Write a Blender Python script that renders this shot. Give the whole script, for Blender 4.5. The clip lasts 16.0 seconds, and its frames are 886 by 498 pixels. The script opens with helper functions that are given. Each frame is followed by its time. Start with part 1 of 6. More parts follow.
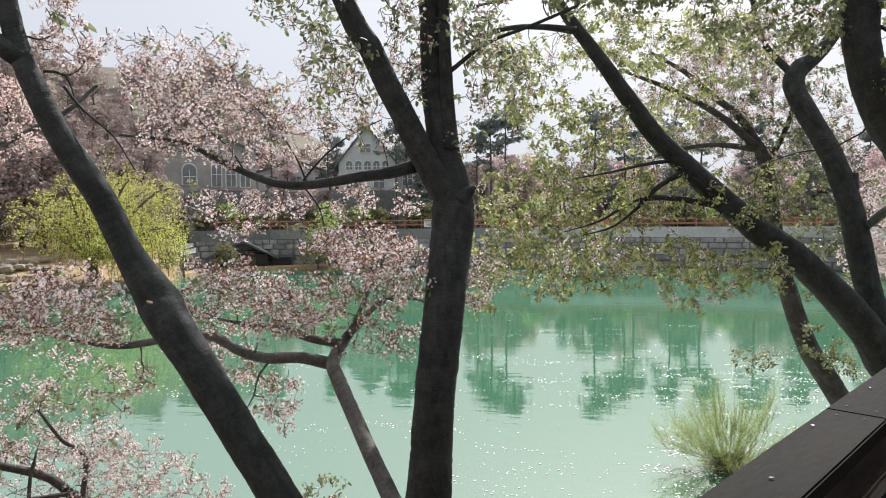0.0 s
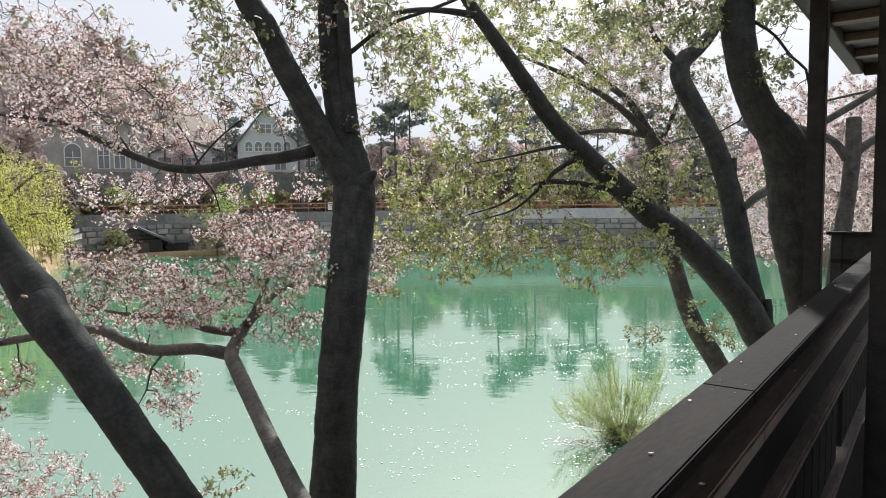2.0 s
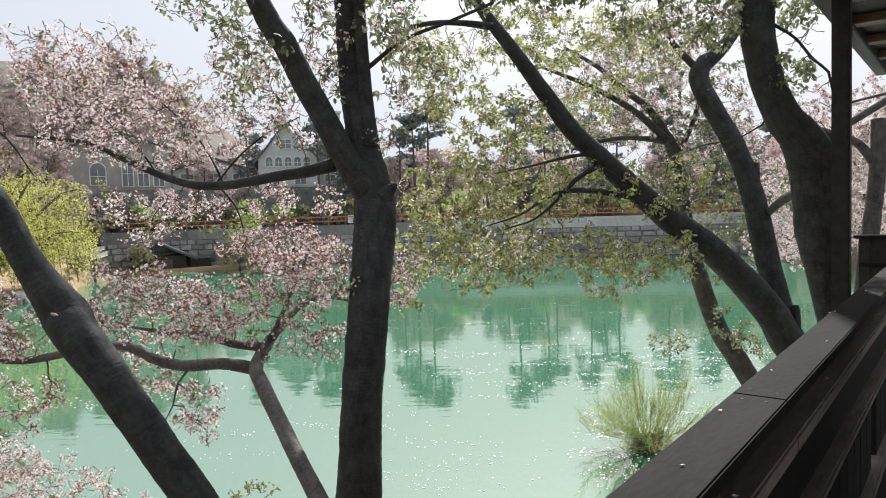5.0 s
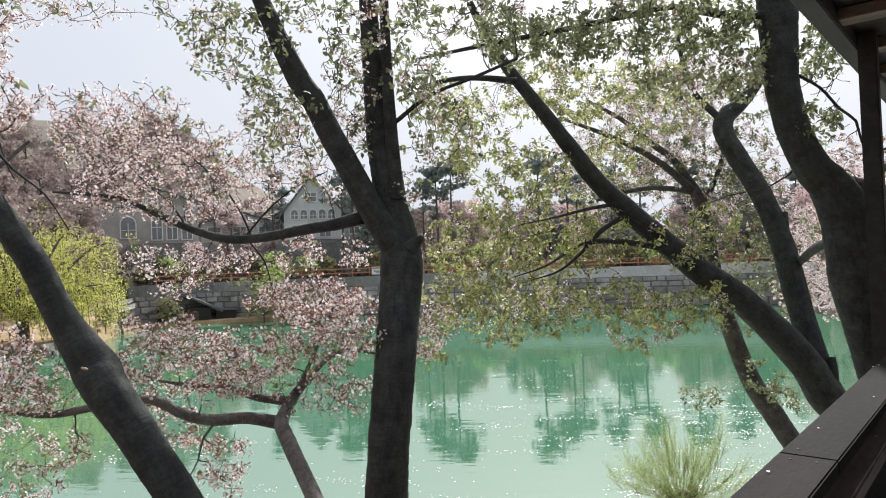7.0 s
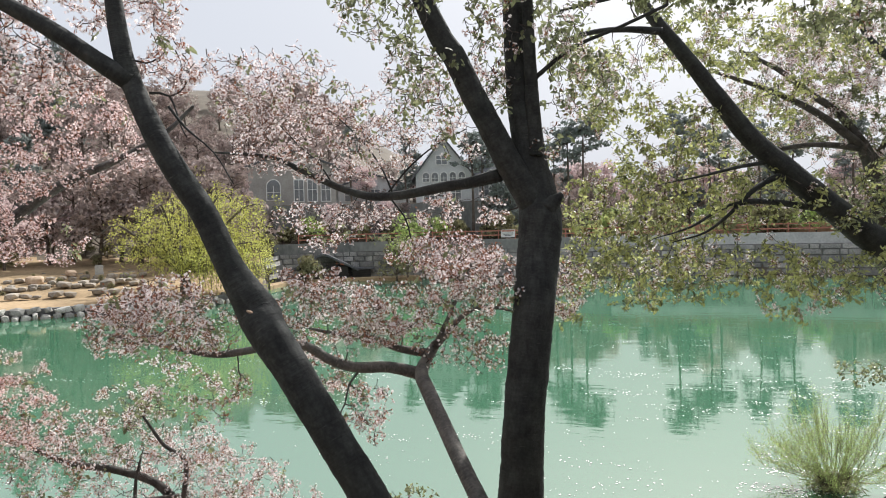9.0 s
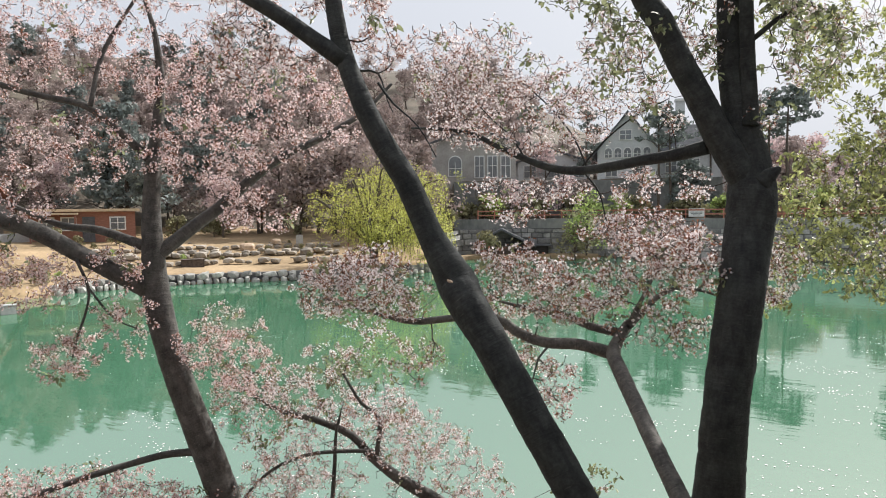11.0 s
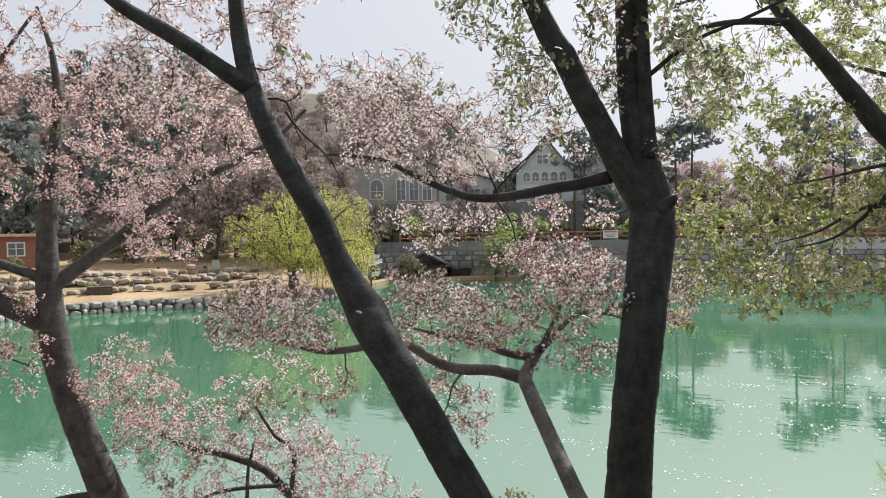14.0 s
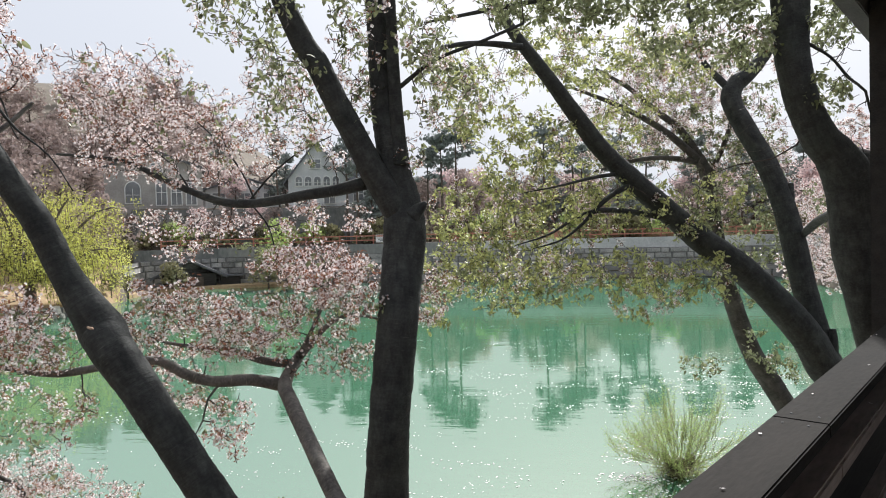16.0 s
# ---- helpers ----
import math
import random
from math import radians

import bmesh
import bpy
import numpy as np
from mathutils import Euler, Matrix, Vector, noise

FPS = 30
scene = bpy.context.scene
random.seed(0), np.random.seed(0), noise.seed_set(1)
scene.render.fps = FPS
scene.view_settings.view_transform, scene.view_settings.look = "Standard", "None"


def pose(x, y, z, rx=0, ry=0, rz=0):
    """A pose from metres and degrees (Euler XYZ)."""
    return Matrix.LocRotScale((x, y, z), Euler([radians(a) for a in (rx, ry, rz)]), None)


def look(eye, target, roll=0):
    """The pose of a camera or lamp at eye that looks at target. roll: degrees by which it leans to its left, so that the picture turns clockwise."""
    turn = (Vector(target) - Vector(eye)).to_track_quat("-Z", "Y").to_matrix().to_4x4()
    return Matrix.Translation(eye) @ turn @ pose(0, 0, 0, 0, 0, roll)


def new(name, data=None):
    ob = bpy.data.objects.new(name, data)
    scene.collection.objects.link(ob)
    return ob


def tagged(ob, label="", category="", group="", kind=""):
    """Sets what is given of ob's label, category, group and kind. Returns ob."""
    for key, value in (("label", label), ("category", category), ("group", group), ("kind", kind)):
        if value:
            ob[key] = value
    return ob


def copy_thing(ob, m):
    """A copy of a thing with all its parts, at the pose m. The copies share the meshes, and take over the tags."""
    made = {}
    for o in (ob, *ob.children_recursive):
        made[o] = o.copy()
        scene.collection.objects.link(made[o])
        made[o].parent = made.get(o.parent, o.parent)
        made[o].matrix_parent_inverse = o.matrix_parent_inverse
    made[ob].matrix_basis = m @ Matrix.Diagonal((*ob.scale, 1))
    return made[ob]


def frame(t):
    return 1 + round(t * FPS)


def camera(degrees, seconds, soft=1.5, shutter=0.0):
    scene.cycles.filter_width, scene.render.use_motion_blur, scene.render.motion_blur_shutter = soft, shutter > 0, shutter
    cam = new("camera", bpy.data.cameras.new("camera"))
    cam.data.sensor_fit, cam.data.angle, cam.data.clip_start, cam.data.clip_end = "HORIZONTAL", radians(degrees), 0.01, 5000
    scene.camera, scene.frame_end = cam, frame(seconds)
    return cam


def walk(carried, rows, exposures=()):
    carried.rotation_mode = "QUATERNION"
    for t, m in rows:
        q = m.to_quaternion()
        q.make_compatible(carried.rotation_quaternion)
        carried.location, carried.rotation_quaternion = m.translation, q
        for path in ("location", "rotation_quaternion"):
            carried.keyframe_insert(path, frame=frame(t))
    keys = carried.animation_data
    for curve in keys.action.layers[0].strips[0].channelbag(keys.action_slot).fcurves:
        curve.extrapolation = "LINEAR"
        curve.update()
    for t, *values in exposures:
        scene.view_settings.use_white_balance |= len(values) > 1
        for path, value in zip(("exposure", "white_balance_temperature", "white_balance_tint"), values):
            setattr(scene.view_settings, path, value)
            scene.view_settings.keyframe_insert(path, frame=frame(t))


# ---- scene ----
cam = camera(66.6, 16.0, soft=1.0)
PATH = [
    (0, (0.025, -0.010, 4.598), (-0.336, 1.955, 4.502), -0.5),
    (0.5, (0.032, -0.001, 4.603), (-0.137, 1.988, 4.468), -0.8),
    (1, (0.048, 0.004, 4.608), (-0.040, 1.996, 4.452), -0.5),
    (1.5, (0.049, 0.001, 4.613), (-0.028, 1.994, 4.458), -0.6),
    (2, (0.048, 0.000, 4.614), (-0.036, 1.993, 4.463), -0.7),
    (2.5, (0.048, 0.001, 4.615), (-0.052, 1.993, 4.473), -0.9),
    (3, (0.042, -0.003, 4.615), (-0.073, 1.990, 4.484), -1.1),
    (5.5, (0.039, 0.001, 4.619), (-0.106, 1.993, 4.511), -1.9),
    (6, (0.030, 0.005, 4.636), (-0.116, 1.999, 4.600), -1.8),
    (6.5, (0.032, 0.027, 4.633), (-0.125, 2.020, 4.663), -2.1),
    (7, (0.016, 0.012, 4.625), (-0.190, 2.001, 4.661), -2.2),
    (7.5, (0.005, -0.000, 4.626), (-0.271, 1.980, 4.643), -2.6),
    (8, (-0.015, 0.002, 4.616), (-0.374, 1.969, 4.606), -2.9),
    (8.5, (-0.035, 0.004, 4.598), (-0.506, 1.947, 4.558), -2.1),
    (11, (-0.163, -0.011, 4.571), (-1.217, 1.685, 4.451), -0.6),
    (11.5, (-0.212, -0.029, 4.561), (-1.410, 1.567, 4.429), 0.2),
    (12, (-0.232, -0.058, 4.557), (-1.519, 1.465, 4.413), 0.1),
    (12.5, (-0.223, -0.078, 4.561), (-1.549, 1.412, 4.415), -0.3),
    (13, (-0.205, -0.058, 4.560), (-1.490, 1.468, 4.420), -0.4),
    (13.5, (-0.170, -0.019, 4.586), (-1.286, 1.637, 4.473), -0.5),
    (14, (-0.104, 0.023, 4.606), (-0.958, 1.831, 4.550), -0.9),
    (14.5, (-0.048, 0.032, 4.621), (-0.682, 1.929, 4.611), -1.1),
    (15, (-0.013, 0.032, 4.614), (-0.488, 1.975, 4.618), -1.0),
    (15.5, (0.007, 0.020, 4.609), (-0.327, 1.992, 4.589), -1.3),
    (16, (0.025, 0.002, 4.609), (-0.196, 1.989, 4.553), -1.5),
]
walk(cam, [(t, look(eye, target, roll)) for t, eye, target, roll in PATH], [(0, 0.52, 6250, 10), (1, 0.60, 6200, 10), (6, 0.57, 6200, 10), (8, 0.52, 6250, 10), (11, 0.48, 6300, 10), (13, 0.52, 6300, 10), (14, 0.44, 6280, 10), (16, 0.55, 6200, 10)])

# ---- light ----
SUN_AZ, SUN_EL = -12.0, 43.0          # degrees: azimuth to the left of +y, height
sky_world = bpy.data.worlds.new("sky")
scene.world = sky_world
sky_world.use_nodes = True
wn = sky_world.node_tree
sky = wn.nodes.new("ShaderNodeTexSky")
sky.sky_type = "NISHITA"
sky.sun_disc = False
sky.sun_elevation = radians(SUN_EL)
sky.sun_rotation = radians(-SUN_AZ)
sky.air_density, sky.dust_density, sky.ozone_density = 1.0, 9.0, 1.0
sun_from = Vector((-math.sin(radians(SUN_AZ)) * math.cos(radians(SUN_EL)), math.cos(radians(SUN_AZ)) * math.cos(radians(SUN_EL)), math.sin(radians(SUN_EL))))
# a milky spring haze over the clear-sky colours, brighter round the sun
haze = wn.nodes.new("ShaderNodeMix")
haze.data_type = "RGBA"
haze.inputs[0].default_value = 0.93
wn.links.new(sky.outputs[0], haze.inputs[6])
ways, toward = wn.nodes.new("ShaderNodeTexCoord"), wn.nodes.new("ShaderNodeVectorMath")
toward.operation = "DOT_PRODUCT"
toward.inputs[1].default_value = sun_from
wn.links.new(ways.outputs["Generated"], toward.inputs[0])
glow = wn.nodes.new("ShaderNodeMath")
glow.operation, glow.use_clamp = "POWER", True
glow.inputs[1].default_value = 9.0
wn.links.new(toward.outputs["Value"], glow.inputs[0])
aureole = wn.nodes.new("ShaderNodeMix")
aureole.data_type, aureole.clamp_result = "RGBA", False
aureole.inputs[6].default_value, aureole.inputs[7].default_value = (4.75, 4.9, 5.25, 1), (8.2, 8.2, 8.2, 1)
wn.links.new(glow.outputs[0], aureole.inputs[0])
wn.links.new(aureole.outputs[2], haze.inputs[7])
wn.links.new(haze.outputs[2], wn.nodes["Background"].inputs[0])
wn.nodes["Background"].inputs[1].default_value = 0.110
sun = new("sun", bpy.data.lights.new("sun", "SUN"))
sun.data.energy, sun.data.angle, sun.data.color = 5.0, radians(1.5), (1.0, 0.965, 0.91)
sun.matrix_world = look(sun_from * 50, (0, 0, 0))

# ---- materials ----
def surface(name, dark, light, scale=3.0, rough=0.8, bump=0.3, fine=8.0, stretch=(1, 1, 1), through_light=0.0, island=0.0, spec=0.4, piece=0.0):
    """A material with two scales of mottling and a fine relief; through_light lets light pass a thin sheet."""
    m = bpy.data.materials.new(name)
    m.use_nodes = True
    n, l = m.node_tree.nodes, m.node_tree.links
    b = n["Principled BSDF"]
    b.inputs["Roughness"].default_value = rough
    b.inputs["Specular IOR Level"].default_value = spec
    co, mp = n.new("ShaderNodeTexCoord"), n.new("ShaderNodeMapping")
    mp.inputs["Scale"].default_value = stretch
    l.new(co.outputs["Object"], mp.inputs[0])
    big, small = n.new("ShaderNodeTexNoise"), n.new("ShaderNodeTexNoise")
    for tex, s in ((big, scale), (small, scale * fine)):
        tex.inputs["Scale"].default_value = s
        tex.inputs["Detail"].default_value = 6
        l.new(mp.outputs[0], tex.inputs[0])
    add = n.new("ShaderNodeMath")
    add.operation = "MULTIPLY_ADD"
    l.new(small.outputs[0], add.inputs[0])
    add.inputs[1].default_value = 0.6
    l.new(big.outputs[0], add.inputs[2])
    ramp = n.new("ShaderNodeValToRGB")
    ramp.color_ramp.elements[0].position, ramp.color_ramp.elements[1].position = 0.55, 1.05
    ramp.color_ramp.elements[0].color, ramp.color_ramp.elements[1].color = (*dark, 1), (*light, 1)
    l.new(add.outputs[0], ramp.inputs[0])
    colour = ramp.outputs[0]
    if island or piece:
        if island:
            src = n.new("ShaderNodeNewGeometry").outputs["Random Per Island"]
        else:
            src = n.new("ShaderNodeObjectInfo").outputs["Random"]
        hsv, ran = n.new("ShaderNodeHueSaturation"), n.new("ShaderNodeMapRange")
        ran.inputs[3].default_value, ran.inputs[4].default_value = 1 - (island or piece), 1 + (island or piece)
        l.new(src, ran.inputs[0])
        l.new(ran.outputs[0], hsv.inputs["Value"])
        l.new(colour, hsv.inputs["Color"])
        colour = hsv.outputs[0]
    l.new(colour, b.inputs["Base Color"])
    if bump:
        bp = n.new("ShaderNodeBump")
        bp.inputs["Strength"].default_value = bump
        bp.inputs["Distance"].default_value = 0.02
        l.new(add.outputs[0], bp.inputs["Height"])
        l.new(bp.outputs[0], b.inputs["Normal"])
    if through_light:
        tr, mix = n.new("ShaderNodeBsdfTranslucent"), n.new("ShaderNodeMixShader")
        l.new(colour, tr.inputs[0])
        mix.inputs[0].default_value = through_light
        l.new(b.outputs[0], mix.inputs[1])
        l.new(tr.outputs[0], mix.inputs[2])
        l.new(mix.outputs[0], n["Material Output"].inputs[0])
    return m


def bark_material(name, dark, light, ring=46, flake=0.5, dash=0.35, plate=(26, 26, 9), cracks=0.0):
    """Cherry bark along a limb's own length: raised rings, upright flakes, pale lenticel dashes and grey-green lichen."""
    m = surface(name, dark, light, 9.0, 0.85, 0.0, 7.0)
    n, l = m.node_tree.nodes, m.node_tree.links
    b = n["Principled BSDF"]
    co = n.new("ShaderNodeAttribute")
    co.attribute_name = "grain"

    def pattern(scale, detail, rough=0.6):
        mp, tex = n.new("ShaderNodeMapping"), n.new("ShaderNodeTexNoise")
        mp.inputs["Scale"].default_value = scale
        tex.inputs["Scale"].default_value, tex.inputs["Detail"].default_value, tex.inputs["Roughness"].default_value = 1.0, detail, rough
        l.new(co.outputs["Vector"], mp.inputs[0])
        l.new(mp.outputs[0], tex.inputs[0])
        return tex.outputs[0]

    def banded(src, lo, hi, c0, c1):
        r = n.new("ShaderNodeValToRGB")
        r.color_ramp.elements[0].position, r.color_ramp.elements[1].position = lo, hi
        r.color_ramp.elements[0].color, r.color_ramp.elements[1].color = (*c0, 1), (*c1, 1)
        l.new(src, r.inputs[0])
        return r.outputs[0]

    def blend(kind, fac, x, y):
        k = n.new("ShaderNodeMix")
        k.data_type, k.blend_type = "RGBA", kind
        if isinstance(fac, float):
            k.inputs[0].default_value = fac
        else:
            l.new(fac, k.inputs[0])
        l.new(x, k.inputs[6])
        l.new(y, k.inputs[7])
        return k.outputs[2]

    def sum_of(x, y, weight):
        k = n.new("ShaderNodeMath")
        k.operation = "MULTIPLY_ADD"
        l.new(y, k.inputs[0])
        k.inputs[1].default_value = weight
        l.new(x, k.inputs[2])
        return k.outputs[0]

    rings, flakes = pattern((9, 9, ring), 6, 0.7), pattern(plate, 7)
    dashes, lichen = pattern((14, 14, 150), 2), pattern((4, 4, 3), 6)
    colour = b.inputs["Base Color"].links[0].from_socket
    colour = blend("MULTIPLY", 1.0, colour, banded(rings, 0.34, 0.66, (0.78, 0.78, 0.79), (1.1, 1.09, 1.07)))
    colour = blend("MULTIPLY", flake, colour, banded(flakes, 0.36, 0.62, (0.30, 0.29, 0.28), (1.2, 1.16, 1.1)))
    height = sum_of(sum_of(rings, flakes, flake), dashes, 0.3)
    if cracks:
        # upright plates that split and peel
        warp, mp, cell = n.new("ShaderNodeMix"), n.new("ShaderNodeMapping"), n.new("ShaderNodeTexVoronoi")
        warp.data_type, warp.inputs[0].default_value = "VECTOR", 0.13
        drift = pattern((7, 7, 9), 5)
        l.new(co.outputs["Vector"], warp.inputs[4])
        l.new(drift.node.outputs[1], warp.inputs[5])
        mp.inputs["Scale"].default_value = (34, 34, 8)
        l.new(warp.outputs[1], mp.inputs[0])
        cell.feature = "DISTANCE_TO_EDGE"
        cell.inputs["Scale"].default_value = 1.0
        l.new(mp.outputs[0], cell.inputs[0])
        dark_line = 1 - cracks
        split = banded(cell.outputs[0], 0.0, 0.13, (dark_line,) * 3, (1, 1, 1))
        colour = blend("MULTIPLY", 1.0, colour, split)
        height = sum_of(height, split, 0.7)
    pale, lich = n.new("ShaderNodeRGB"), n.new("ShaderNodeRGB")
    pale.outputs[0].default_value = (min(0.5, light[0] * 2.2), min(0.45, light[1] * 2.0), min(0.4, light[2] * 1.8), 1)
    lich.outputs[0].default_value = (light[0] * 0.95, light[1] * 1.2, light[2] * 1.0, 1)
    colour = blend("MIX", banded(dashes, 0.66, 0.74, (0, 0, 0), (dash, dash, dash)), colour, pale.outputs[0])
    colour = blend("MIX", banded(lichen, 0.50, 0.72, (0, 0, 0), (0.22, 0.22, 0.22)), colour, lich.outputs[0])
    l.new(colour, b.inputs["Base Color"])
    bp = n.new("ShaderNodeBump")
    bp.inputs["Strength"].default_value, bp.inputs["Distance"].default_value = 0.55, 0.014
    l.new(height, bp.inputs["Height"])
    l.new(bp.outputs[0], b.inputs["Normal"])
    return m


bark = bark_material("bark", (0.018, 0.0195, 0.0195), (0.056, 0.059, 0.056))
bark_grey = bark_material("bark_grey", (0.038, 0.035, 0.032), (0.115, 0.106, 0.097), 50, 0.4, 0.5)
bark_old = bark_material("bark_old", (0.008, 0.006, 0.0045), (0.082, 0.053, 0.036), 22, 0.85, 0.15, (15, 15, 14), 0.28)
bark_pale = bark_material("bark_pale", (0.065, 0.061, 0.056), (0.20, 0.185, 0.168), 60, 0.35, 0.6)
bark_far = surface("bark_far", (0.05, 0.04, 0.03), (0.14, 0.11, 0.09), 6, 0.9, 0.4)
twig_mat = surface("twig_bark", (0.025, 0.018, 0.016), (0.075, 0.055, 0.048), 20, 0.8, 0.0)
petal_mat = surface("petals", (0.74, 0.64, 0.65), (0.92, 0.87, 0.87), 6, 0.6, 0.0, through_light=0.5, island=0.25)
petal_pink_mat = surface("pink_petals", (0.76, 0.56, 0.56), (0.93, 0.81, 0.80), 6, 0.6, 0.0, through_light=0.5, island=0.25)
bronze_mat = surface("young_leaves", (0.19, 0.072, 0.046), (0.36, 0.165, 0.10), 8, 0.5, 0.0, through_light=0.4, island=0.3)
leaf_mat = surface("spring_leaves", (0.145, 0.168, 0.085), (0.31, 0.33, 0.18), 5, 0.4, 0.0, through_light=0.44, island=0.35)
# brighter, yellower copy of the spring leaves, painted as if sunlit
sunlit_leaf_mat = surface("sunlit_leaves", (0.26, 0.28, 0.10), (0.50, 0.51, 0.22), 5, 0.4, 0.0, through_light=0.5, island=0.3)
willow_mat = surface("willow_leaves", (0.45, 0.46, 0.09), (0.65, 0.64, 0.20), 2, 0.6, 0.0, through_light=0.45, island=0.25)
sallow_mat = surface("sallow_leaves", (0.27, 0.36, 0.10), (0.47, 0.56, 0.21), 4, 0.6, 0.0, through_light=0.45, island=0.3)
# needles paled towards blue-grey: distance haze is put into the colour
hazed_pine_mat = surface("hazed_pine_needles", (0.15, 0.175, 0.16), (0.25, 0.28, 0.26), 2, 0.7, 0.0, through_light=0.2, island=0.3)
scrub_mat = surface("scrub_leaves", (0.17, 0.16, 0.08), (0.32, 0.30, 0.17), 2, 0.8, 0.0, through_light=0.3, island=0.3)
bare_mat = surface("budding_twigs", (0.26, 0.20, 0.18), (0.44, 0.36, 0.33), 2, 0.85, 0.0, through_light=0.25, island=0.25)
rod_mat = surface("willow_rods", (0.16, 0.15, 0.06), (0.30, 0.29, 0.13), 6, 0.7, 0.0)
farblossom_mat = surface("far_blossom", (0.55, 0.40, 0.40), (0.78, 0.64, 0.62), 2, 0.8, 0.0, through_light=0.3, island=0.2)
azalea_mat = surface("azalea", (0.55, 0.06, 0.30), (0.80, 0.20, 0.50), 4, 0.7, 0.0, through_light=0.3, island=0.2)
litter_mat = surface("leaf_litter", (0.07, 0.06, 0.045), (0.17, 0.14, 0.105), 0.3, 0.95, 0.5, 18)
soil_mat = surface("bank_soil", (0.10, 0.075, 0.05), (0.26, 0.20, 0.15), 0.8, 0.95, 0.6, 14)
ground_mat = surface("dry_grass", (0.19, 0.135, 0.07), (0.44, 0.315, 0.185), 0.25, 0.95, 0.5, 18)
stone_mat = surface("stone", (0.17, 0.15, 0.12), (0.42, 0.37, 0.31), 2.5, 0.85, 0.5, 7, piece=0.3)
quay_mat = surface("quay_stone", (0.20, 0.19, 0.17), (0.52, 0.50, 0.46), 2.5, 0.85, 0.5, 7, piece=0.4)
boulder_mat = surface("boulder", (0.32, 0.22, 0.14), (0.62, 0.48, 0.36), 0.9, 0.9, 0.6, 7)
concrete_mat = surface("concrete", (0.32, 0.32, 0.32), (0.52, 0.52, 0.50), 0.6, 0.9, 0.2, 12)
dark_wall_mat = surface("weathered_concrete", (0.11, 0.115, 0.11), (0.24, 0.24, 0.225), 0.35, 0.9, 0.3, 10, (1, 1, 0.5))
plaster_mat = surface("house_plaster", (0.46, 0.47, 0.48), (0.62, 0.63, 0.63), 0.8, 0.85, 0.1)
beige_mat = surface("beige_render", (0.28, 0.26, 0.24), (0.40, 0.38, 0.35), 0.8, 0.85, 0.1)
roof_mat = surface("roof_tiles", (0.06, 0.065, 0.07), (0.14, 0.14, 0.15), 2, 0.8, 0.3)
# panes of the far houses, lightened so that haze is in their colour
pane_mat = surface("hazed_window_glass", (0.11, 0.12, 0.13), (0.20, 0.21, 0.22), 1, 0.12, 0.0, spec=0.8)
frame_mat = surface("white_paint", (0.62, 0.62, 0.60), (0.80, 0.80, 0.78), 4, 0.5, 0.1)
cabin_mat = surface("red_cabin_boards", (0.20, 0.085, 0.06), (0.33, 0.16, 0.115), 3, 0.8, 0.3, 6, (1, 1, 5))
cabin_roof_mat = surface("pale_roof", (0.42, 0.33, 0.22), (0.60, 0.48, 0.34), 2, 0.8, 0.2)
orange_mat = surface("orange_paint", (0.36, 0.14, 0.09), (0.48, 0.21, 0.15), 5, 0.6, 0.1)
earth_mat = surface("red_earth", (0.22, 0.13, 0.08), (0.36, 0.23, 0.15), 0.6, 0.95, 0.4)
deck_mat = surface("stained_timber", (0.009, 0.008, 0.007), (0.022, 0.019, 0.0165), 1.6, 0.85, 0.25, 14, (1, 3.5, 3.5), spec=0.12)
dark_timber = surface("dark_timber", (0.012, 0.011, 0.0105), (0.036, 0.033, 0.030), 2.2, 0.7, 0.35, 9, (1, 6, 6))
# brown rails far lighter than the cap: the light they catch is painted in
ledge_mat = surface("lightened_brown_rail", (0.11, 0.083, 0.068), (0.27, 0.21, 0.175), 1.6, 0.6, 0.25, 9, (1, 6, 6))
# near-black boards: the shade below the rail cap is put into their colour
shaded_board_mat = surface("shaded_boards", (0.006, 0.0055, 0.005), (0.018, 0.016, 0.0145), 2.2, 0.8, 0.3, 9, (1, 6, 6), spec=0.2)
slat_mat = surface("roof_slats", (0.095, 0.072, 0.055), (0.19, 0.15, 0.115), 3, 0.7, 0.2, 8, (6, 1, 6))
# distance haze is put into the ridge's blue-grey base colour
hazed_hill_mat = surface("hazed_far_hill", (0.14, 0.17, 0.21), (0.20, 0.23, 0.27), 0.02, 1.0, 0.0, 12)
foam_mat = surface("floating_petals", (0.70, 0.62, 0.62), (0.88, 0.84, 0.83), 3, 0.7, 0.0)


# pale plaster of the unseen parapet, there to bounce light onto the deck
bounce_plaster_mat = surface("pale_bounce_plaster", (0.42, 0.38, 0.33), (0.58, 0.54, 0.48), 1.5, 0.9, 0.2)
facing_mat = surface("wall_stones", (0.15, 0.15, 0.145), (0.36, 0.345, 0.325), 1.2, 0.9, 0.4, 8, island=0.35)
mortar_mat = surface("wall_mortar", (0.11, 0.11, 0.105), (0.20, 0.195, 0.19), 1.0, 0.95, 0.4, 9)


